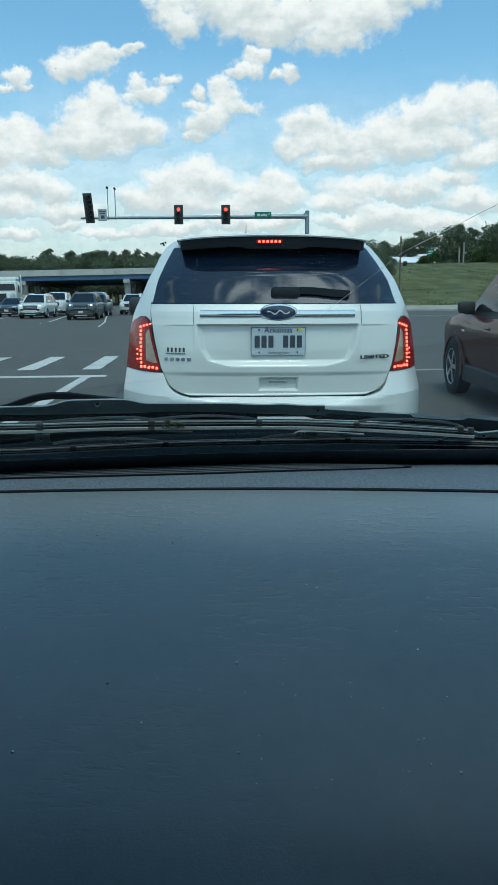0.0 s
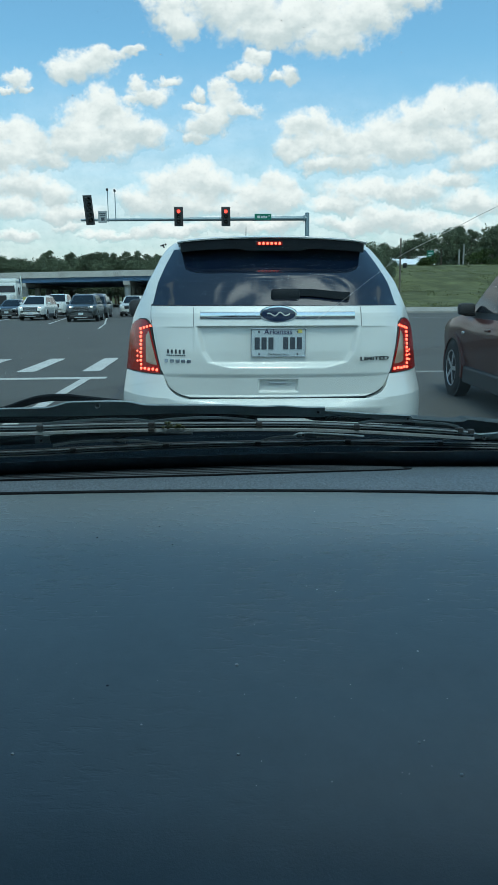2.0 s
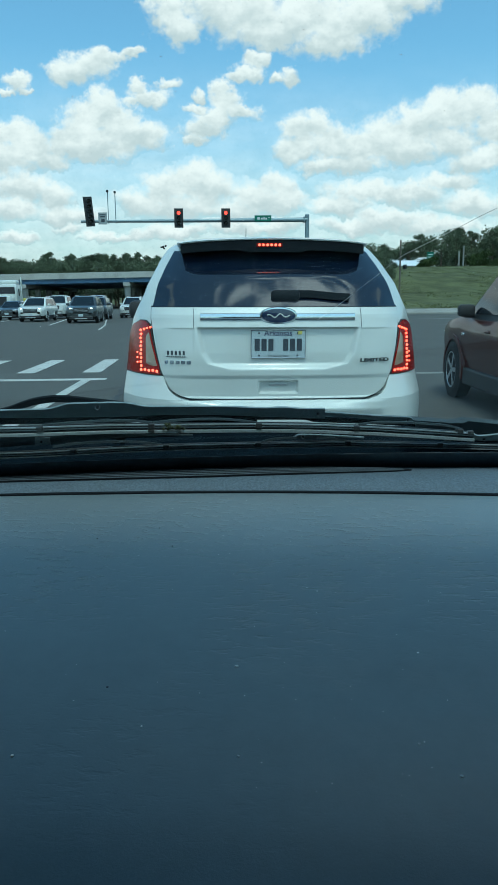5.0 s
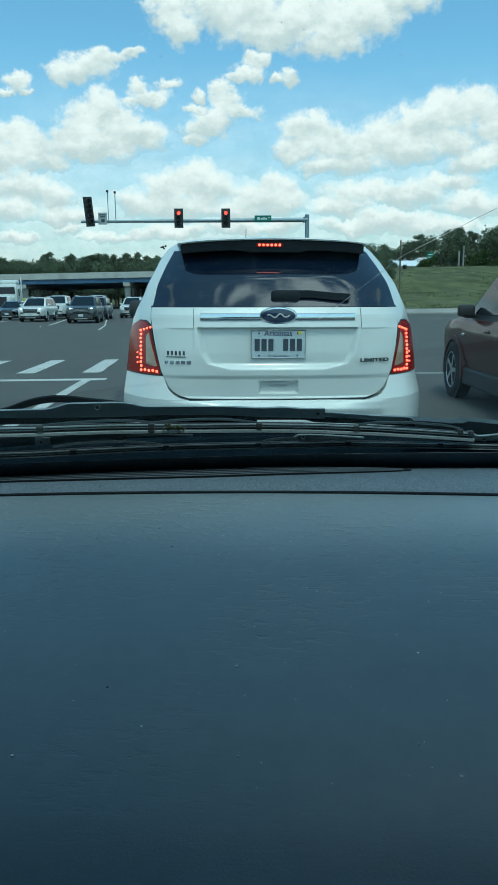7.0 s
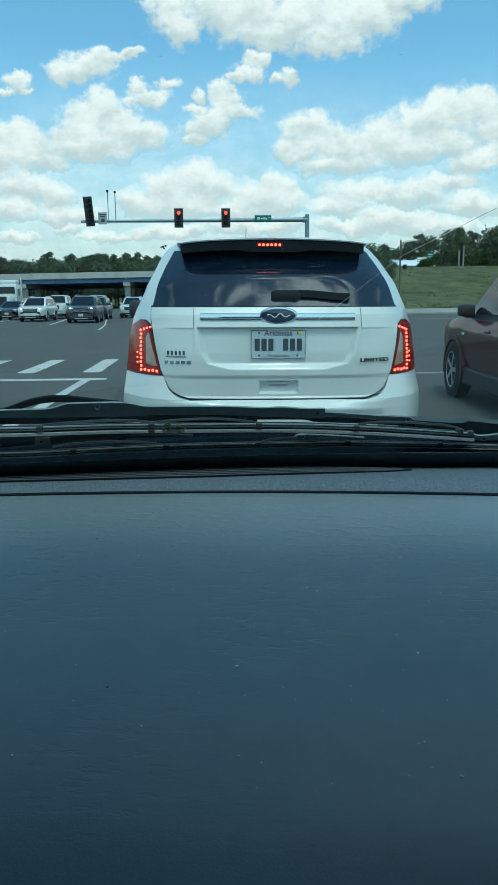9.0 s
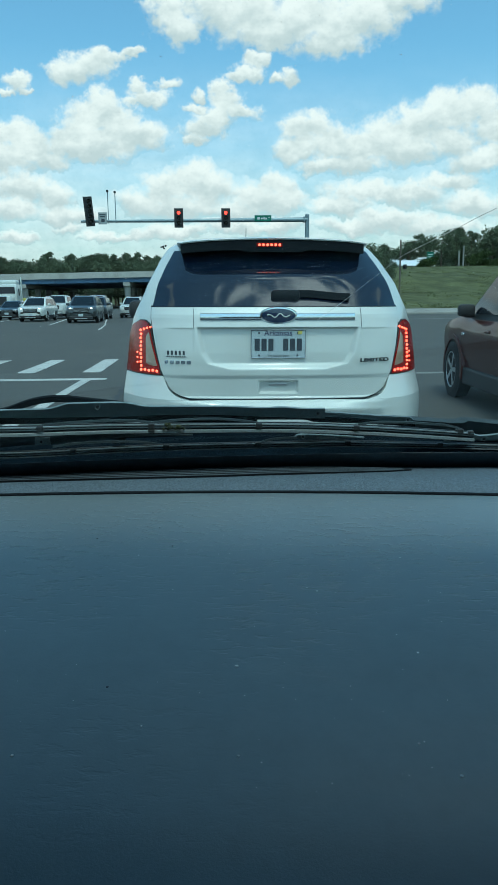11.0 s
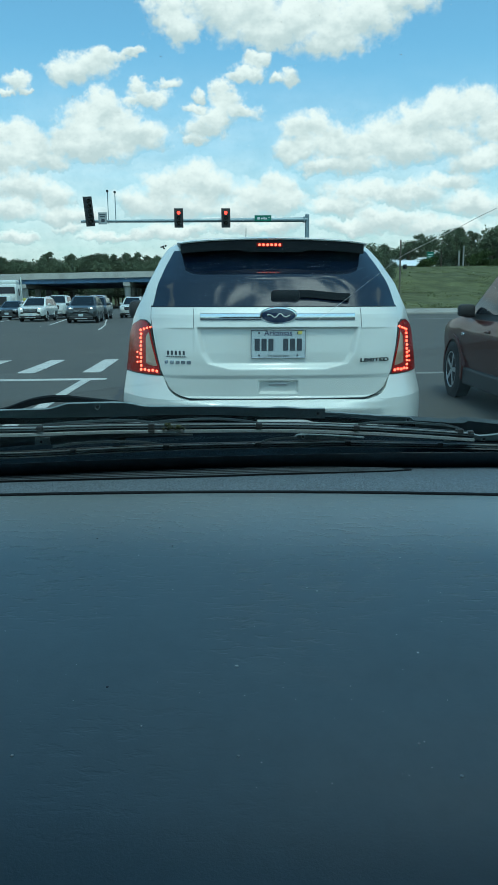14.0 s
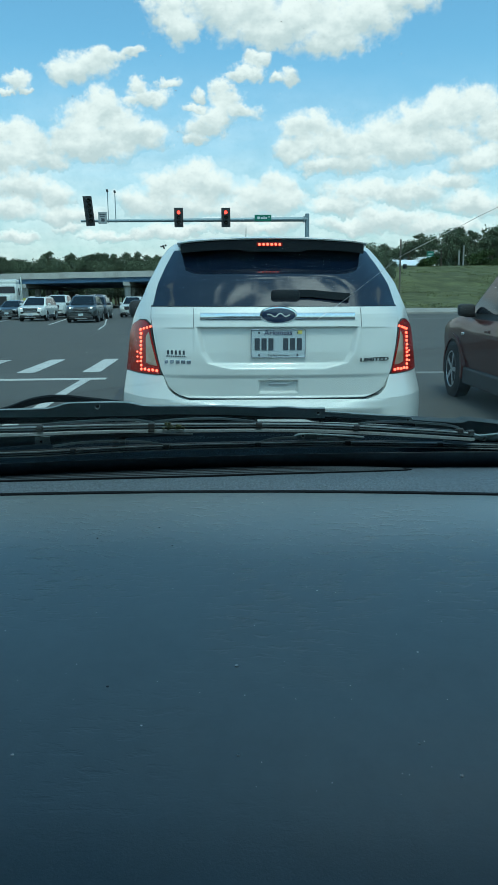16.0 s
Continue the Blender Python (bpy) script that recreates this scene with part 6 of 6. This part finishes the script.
def signal_head(m, label, sections, lit, group="overhead traffic signals", wide=0.34):
    """Housing, backplate, and a lens under a visor for each section; the lenses look toward -y."""
    ob = thing("traffic_signal", m, label, "traffic signal", group)
    h = 0.35 * sections
    part("housing", box(bmesh.new(), 0, 0.06, 0, wide, 0.20, h, 0.03), SIGNAL_BLACK, ob)
    part("backplate", box(bmesh.new(), 0, 0.02, 0, wide + 0.30, 0.012, h + 0.28, 0.003), SIGNAL_BLACK, ob, "matt black backplate")
    for k in range(sections):
        z = h / 2 - 0.175 - 0.35 * k
        lens = bmesh.new()
        bmesh.ops.create_uvsphere(lens, u_segments=18, v_segments=8, radius=0.128, matrix=Matrix.Translation((0, -0.04, z)) @ Matrix.Diagonal((1, 0.35, 1, 1)))
        unit = part("lens", lens, lit.get(k, LENS_OFF), ob, "lit red lens" if lit.get(k) is LENS_RED else "unlit lens", True)
        bm = bmesh.new()
        rings = []
        for a in spread(math.radians(-35), math.radians(215), 16):
            c, s = math.cos(a), math.sin(a)
            rings.append([(0.158 * c, -0.03, z + 0.158 * s), (0.158 * c, -0.26, z + 0.150 * s), (0.150 * c, -0.26, z + 0.142 * s), (0.150 * c, -0.03, z + 0.150 * s)])
        part("visor", loft(bm, rings), SIGNAL_BLACK, unit, smooth=True)
    part("bracket", rod(bmesh.new(), (0, 0.18, -h / 2), (0, 0.18, h / 2), 0.03, seg=8), GALV, ob)
    return ob


signal_head(pose(-2.62, 53.75, 7.14), "black three-lens traffic signal showing red", 3, {0: LENS_RED})
signal_head(pose(0.74, 53.75, 7.13), "black three-lens traffic signal showing red", 3, {0: LENS_RED})
signal_head(pose(-8.94, 53.70, 7.60, 0, -5, 25), "tall black turn signal, unlit, leaning slightly", 5, {})


def flat_sign(name, m, w, h, material, label, bars=(), ink=None, post=0.0):
    ob = thing(name, m, label, "sign")
    board = part("panel", box(bmesh.new(), 0, 0, 0, w, 0.02, h, 0.006), material, ob)
    for x, z, sx, sz in bars:
        part("bar", box(bmesh.new(), x, -0.014, z, sx, 0.008, sz), ink or SIGN_BLACK, board)
    if post:
        part("post", rod(bmesh.new(), (0, 0.05, h / 2), (0, 0.05, h / 2 - post), 0.035, seg=8), GALV, ob)
    else:
        part("clamp", box(bmesh.new(), 0, 0.06, 0, 0.12, 0.10, 0.14, 0.01), GALV, ob)
    return ob


flat_sign("street_name_sign", pose(3.40, 53.78, 7.10), 1.20, 0.42, SIGN_GREEN, "green street name sign on the mast arm", ((-0.30, 0.0, 0.20, 0.17), (-0.08, -0.02, 0.14, 0.13), (0.08, 0.0, 0.10, 0.17), (0.24, -0.02, 0.12, 0.13), (0.44, 0.06, 0.12, 0.06)), SIGN_WHITE)
flat_sign("lane_sign", pose(-8.02, 53.80, 7.14), 0.62, 0.82, SIGN_GREY, "pale lane control sign on the mast arm, greyed as against bright sky", ((0, 0.25, 0.45, 0.07), (0, 0.12, 0.38, 0.07), (0.02, -0.14, 0.24, 0.22)), LETTER_GREY)
for x, z in ((-7.62, 9.05), (-7.10, 8.98)):
    ob = thing("detector_camera", pose(x, 53.9, 6.85), "slim detector camera on a thin riser", "camera")
    part("riser", rod(bmesh.new(), (0, 0, -0.05), (0, 0, z - 6.95), 0.028, seg=8), GALV, ob)
    part("camera_box", box(bmesh.new(), 0, -0.06, z - 6.90, 0.13, 0.30, 0.14, 0.02), SIGNAL_BLACK, ob)
gx = 6.1
flat_sign("one_way_sign", pose(gx, 56.5, terrain(gx, 56.5) + 2.9), 0.92, 0.30, SIGN_BLACK, "black and white one-way sign on a post", ((0, 0, 0.70, 0.14),), SIGN_WHITE, post=3.2)
flat_sign("lane_sign", pose(gx + 0.02, 56.4, terrain(gx, 56.5) + 2.15), 0.76, 0.92, SIGN_WHITE, "white regulatory sign on a post", ((0, 0.2, 0.5, 0.08), (0, 0, 0.5, 0.08)), LETTER_GREY)


def side_signal():
    x, y = 14.0, 56.0
    g = terrain(x, y)
    ob = thing("signal_pole", pose(x, y, g), "slim dark pole with a side signal in the grass", "pole")
    part("pole", rod(bmesh.new(), (0, 0, 0), (0, 0, 5.45), 0.075, 0.06, 10), WOODPOLE, ob, smooth=True)
    signal_head(pose(x + 0.33, y - 0.1, g + 3.45, 0, 0, -50) @ Matrix.Diagonal((0.55, 0.55, 0.55, 1)), "small dark side signal on a pole", 1, {}, "roadside signals")


side_signal()


def side_mast():
    """The side street's mast arm and its signal."""
    ob = thing("signal_mast", pose(16.0, 22.3, terrain(16.0, 22.3)), "galvanised steel mast arm at the side street", "signal mast")
    part("pole", rod(bmesh.new(), (0, 0, -0.05), (0, 0, 6.9), 0.19, 0.15, 20), GALV, ob, smooth=True)
    part("arm", rod(bmesh.new(), (0, 0, 6.4), (-6.0, 0, 6.4), 0.15, 0.10, 16), GALV, ob, smooth=True)
    signal_head(pose(10.6, 22.1, 6.6, 0, 0, 60), "black traffic signal turned to the side street", 3, {})


side_mast()

# things on top of the bank
flat_sign("guide_sign", pose(39.0, 134.0, 8.85, 0, 0, -10), 1.2, 1.8, SIGN_GREEN, "green motorway guide sign on a post", ((0, 0.45, 0.8, 0.16), (0, 0.0, 0.8, 0.16), (0, -0.45, 0.6, 0.16)), SIGN_WHITE, post=3.6)
flat_sign("guide_sign", pose(29.5, 150.0, 9.6), 3.2, 2.0, SIGN_BLUE, "blue motorway service sign on a post", ((0, 0.3, 2.2, 0.4), (0, -0.4, 2.0, 0.3)), SIGN_WHITE, post=6.1)
for x, y, top in ((46.3, 140.0, 10.3), (47.5, 141.0, 11.3)):
    ob = thing("marker_post", pose(x, y, terrain(x, y)), "pale wooden post on the bank", "post")
    part("post", rod(bmesh.new(), (0, 0, 0), (0, 0, top - terrain(x, y)), 0.16, 0.14, 10), KERB, ob)
for x in (64.0, 20.0):
    ob = thing("utility_pole", pose(x, 160, terrain(x, 160)), "wooden utility pole with a crossarm", "utility pole")
    part("pole", rod(bmesh.new(), (0, 0, 0), (0, 0, 9.0), 0.16, 0.11, 10), WOODPOLE, ob)
    part("crossarm", box(bmesh.new(), 0, 0, 8.3, 2.2, 0.1, 0.12), WOODPOLE, ob)


def low_house(x, y, w, d, h, label, turn=0):
    ob = thing("house", pose(x, y, terrain(x, y), 0, 0, turn), label, "house")
    part("wall", box(bmesh.new(), 0, 0, h / 2, w, d, h), WALL_GREY, ob)
    bm = bmesh.new()
    loft(bm, [[(sx * (w / 2 + 0.4), -d / 2 - 0.4, h), (sx * (w / 2 + 0.4), 0, h + 1.3), (sx * (w / 2 + 0.4), d / 2 + 0.4, h), (sx * (w / 2 + 0.4), d / 2 + 0.4, h - 0.15), (sx * (w / 2 + 0.4), 0, h + 1.15), (sx * (w / 2 + 0.4), -d / 2 - 0.4, h - 0.15)] for sx in (-1, 1)])
    part("roof", bm, ROOF_WHITE, ob, "pale metal roof")
    for k in (-0.3, 0.0, 0.3):
        win = part("window", box(bmesh.new(), k * w, -d / 2 - 0.01, h * 0.55, 1.2, 0.06, 1.0), TINTED, ob)
        part("frame", box(bmesh.new(), k * w, -d / 2 - 0.005, h * 0.55, 1.35, 0.04, 1.15), SIGN_WHITE, win)


low_house(42.8, 165, 6.5, 8.0, 5.4, "low building with a pale metal roof behind the bank", 8)
low_house(47.5, 182, 8.0, 8.0, 6.8, "pale gabled building among the trees", -15)

# ---------------------------------------------------------------- trees and shrubs


def leaf_cloud(rng, blobs, count, size):
    """Many small leaf tufts through a set of soft blobs, thinner inside, ragged outside."""
    verts, faces = [], []
    weights = [a * b * c for *_, a, b, c in blobs]
    for _ in range(count):
        cx, cy, cz, a, b, c = rng.choices(blobs, weights)[0]
        d = Vector((rng.gauss(0, 1), rng.gauss(0, 1), rng.gauss(0, 1))).normalized() * (rng.random() ** 0.45) * rng.uniform(0.7, 1.30)
        p = Vector((cx + d.x * a, cy + d.y * b, cz + d.z * c))
        s = size * rng.uniform(0.5, 1.3)
        n = Vector((rng.gauss(0, 1), rng.gauss(0, 1), rng.gauss(0.5, 1))).normalized()
        t = n.orthogonal().normalized() * s
        q = n.cross(t)
        i = len(verts)
        verts += [p - t, p - q * 0.55 + n * s * 0.3, p + t * 0.9, p + q * 0.6 + n * s * 0.2]
        faces += [(i, i + 1, i + 2), (i, i + 2, i + 3)]
    me = bpy.data.meshes.new("crown")
    me.from_pydata(verts, [], faces)
    return me


def tree(kind, seed, height, full=1.0):
    """A trunk with limbs and a ragged crown. kind: pine, oak or shrub."""
    rng = random.Random(seed)
    ob = thing("tree", pose(0, -400 - seed * 20, 0), {"pine": "tall dark pine tree with a bare trunk", "oak": "broad dark green leafy tree", "shrub": "dense green roadside shrub"}[kind], "tree" if kind != "shrub" else "shrub", {"pine": "pines", "oak": "leafy trees", "shrub": "shrubs"}[kind])
    bm = bmesh.new()
    blobs = []
    if kind == "shrub":
        for k in range(4):
            rod(bm, (0, 0, 0), (rng.uniform(-0.6, 0.6), rng.uniform(-0.4, 0.4), height * 0.6), 0.06, 0.02, 6)
        for _ in range(9):
            blobs.append((rng.uniform(-1.6, 1.6), rng.uniform(-1.2, 1.2), height * rng.uniform(0.22, 0.75), rng.uniform(0.6, 1.1), rng.uniform(0.6, 1.0), height * rng.uniform(0.15, 0.25)))
        count, size = 2600, 0.16
    else:
        lean = rng.uniform(-0.03, 0.03) * height
        rod(bm, (0, 0, 0), (lean * 0.6, 0, height * 0.55), height * 0.018, height * 0.013, 8)
        rod(bm, (lean * 0.6, 0, height * 0.55), (lean, 0, height * 0.92), height * 0.013, height * 0.004, 8)
        start = 0.56 if kind == "pine" else 0.22
        n = 14 if kind == "pine" else 15
        for k in range(n):
            t = lerp(start, 0.97, (k + rng.random() * 0.6) / n)
            a = rng.uniform(0, 2 * math.pi)
            reach = height * (0.17 * math.sin(math.pi * min(0.93, 0.30 + 0.66 * (t - 0.56) / 0.41)) if kind == "pine" else 0.24 * math.sin(math.pi * min(1, max(0.12, (t - 0.08)))))
            reach *= rng.uniform(0.6, 1.15)
            tip = Vector((lean * t + math.cos(a) * reach, math.sin(a) * reach, height * (t + 0.04)))
            rod(bm, (lean * t, 0, height * (t - 0.03)), tip, height * 0.006, height * 0.002, 5)
            s = height * (rng.uniform(0.055, 0.085) if kind == "pine" else rng.uniform(0.10, 0.17))
            blobs.append((tip.x, tip.y, tip.z, s, s, s * (0.62 if kind == "pine" else 0.8)))
        count, size = (3000, 0.24) if kind == "pine" else (3300, 0.25)
    part("trunk", bm, BARK, ob)
    me = leaf_cloud(rng, blobs, int(count * full), size)
    me.materials.append(LEAF if kind != "shrub" else LEAF_B)
    crown = new("crown", me)
    crown.parent = ob
    return ob


pines = [tree("pine", s, 17.0) for s in (1, 2, 3, 4)]
oaks = [tree("oak", s, 12.0) for s in (5, 6, 7, 8)]
airy = [tree("oak", s, 12.0, 0.42) for s in (12, 13, 14)]
shrubs = [tree("shrub", s, 2.6) for s in (9, 10, 11)]


def plant(source, x, y, scale, rng):
    k = copy_thing(source, pose(x, y, terrain(x, y) - 0.1, 0, 0, rng.uniform(0, 360)))
    k.scale = (scale * rng.uniform(0.9, 1.15), scale * rng.uniform(0.9, 1.15), scale)
    return k


def woods():
    rng = random.Random(21)
    # beyond the overpass: a dense belt, pines standing over it
    for k in range(110):
        x = lerp(-105, 52, (k + rng.random()) / 110)
        plant(rng.choice(oaks), x, rng.uniform(225, 262), rng.uniform(0.95, 1.15) * (1 - 0.30 * step(-x, 56, 68)) * (1 - 0.45 * step(x, -6, 2)), rng)
    for k in range(90):
        x = lerp(-115, 52, (k + rng.random()) / 90)
        plant(rng.choice(oaks), x, rng.uniform(265, 290), rng.uniform(1.22, 1.38) * (1 - 0.32 * step(-x, 56, 68)) * (1 - 0.45 * step(x, -6, 2)), rng)
    for k in range(34):
        x = lerp(-110, 40, (k + rng.random()) / 30)
        plant(rng.choice(pines), x, rng.uniform(240, 285), rng.uniform(0.80, 0.95) * (1 - 0.5 * step(x, -14, -4)) * (1 - 0.36 * step(-x, 56, 68)), rng)
    for x in (-58, -50, -46, -43.5, -40.5, -38, -35.5, -31, -27.5, -24, -21):
        plant(rng.choice(pines), x + rng.uniform(-0.6, 0.6), 258, rng.uniform(0.93, 1.07), rng)
    # on the bank to the right
    for k in range(62):
        x = lerp(27, 122, (k + rng.random()) / 62)
        plant(rng.choice(oaks + airy + airy), x, rng.uniform(170, 196), rng.uniform(0.75, 0.97) * (1 + 0.38 * step(x, 38, 72)), rng)
    for k in range(24):
        x = lerp(30, 110, (k + rng.random()) / 24)
        plant(rng.choice(pines), x, rng.uniform(170, 195), rng.uniform(0.60, 0.75) * (1 + 0.4 * step(x, 40, 75)), rng)
    # shrubs at the foot of the bank
    for k in range(16):
        x, y = lerp(7, 20.5, k / 15) + rng.uniform(-1, 1), rng.uniform(84, 96)
        plant(rng.choice(oaks), x, y, rng.uniform(0.26, 0.38), rng)
    for x, y, s in ((12.5, 82, 1.2), (17.5, 82, 1.1), (46.8, 129, 1.3), (37.0, 129, 0.9), (53, 126, 0.9), (49.0, 127, 0.8)):
        plant(rng.choice(shrubs), x, y, s, rng)


woods()
for source in pines + oaks + airy + shrubs:
    for ob in (*source.children_recursive, source):
        bpy.data.objects.remove(ob)


def tufts():
    """Long grass blades along the kerb and over the bank."""
    rng = random.Random(33)
    verts, faces = [], []
    for _ in range(9000):
        y = 54.3 + 6 * rng.random() ** 1.5
        x = rng.uniform(bank_edge(min(y, 150)) + 1.5, 36)
        z = terrain(x, y) - 0.06
        h, w, a = rng.uniform(0.08, 0.2), rng.uniform(0.02, 0.06), rng.uniform(0, math.pi)
        dx, dy = math.cos(a) * w, math.sin(a) * w
        i = len(verts)
        verts += [(x - dx, y - dy, z), (x + dx, y + dy, z), (x + rng.uniform(-0.12, 0.12), y + rng.uniform(-0.1, 0.1), z + h)]
        faces.append((i, i + 1, i + 2))
    # weeds standing in loose clumps up the bank
    for _ in range(30000):
        y = rng.uniform(60, 128)
        x = rng.uniform(bank_edge(y) + 4, 60)
        if noise.noise((x * 0.16, y * 0.09, 3)) + 0.6 * noise.noise((x * 0.7, y * 0.4, 5)) < 0.12:
            continue
        z = terrain(x, y) - 0.08
        h, w, a = rng.uniform(0.10, 0.19), rng.uniform(0.03, 0.09), rng.uniform(0, math.pi)
        dx, dy = math.cos(a) * w, math.sin(a) * w
        i = len(verts)
        verts += [(x - dx, y - dy, z), (x + dx, y + dy, z), (x + rng.uniform(-0.15, 0.15), y + rng.uniform(-0.15, 0.15), z + h)]
        faces.append((i, i + 1, i + 2))
    me = bpy.data.meshes.new("grass_tufts")
    me.from_pydata(verts, [], faces)
    me.materials.append(TUFT)
    tagged(new("grass_tufts", me), "long green grass along the kerb and bank", "grass", kind="stuff")


tufts()
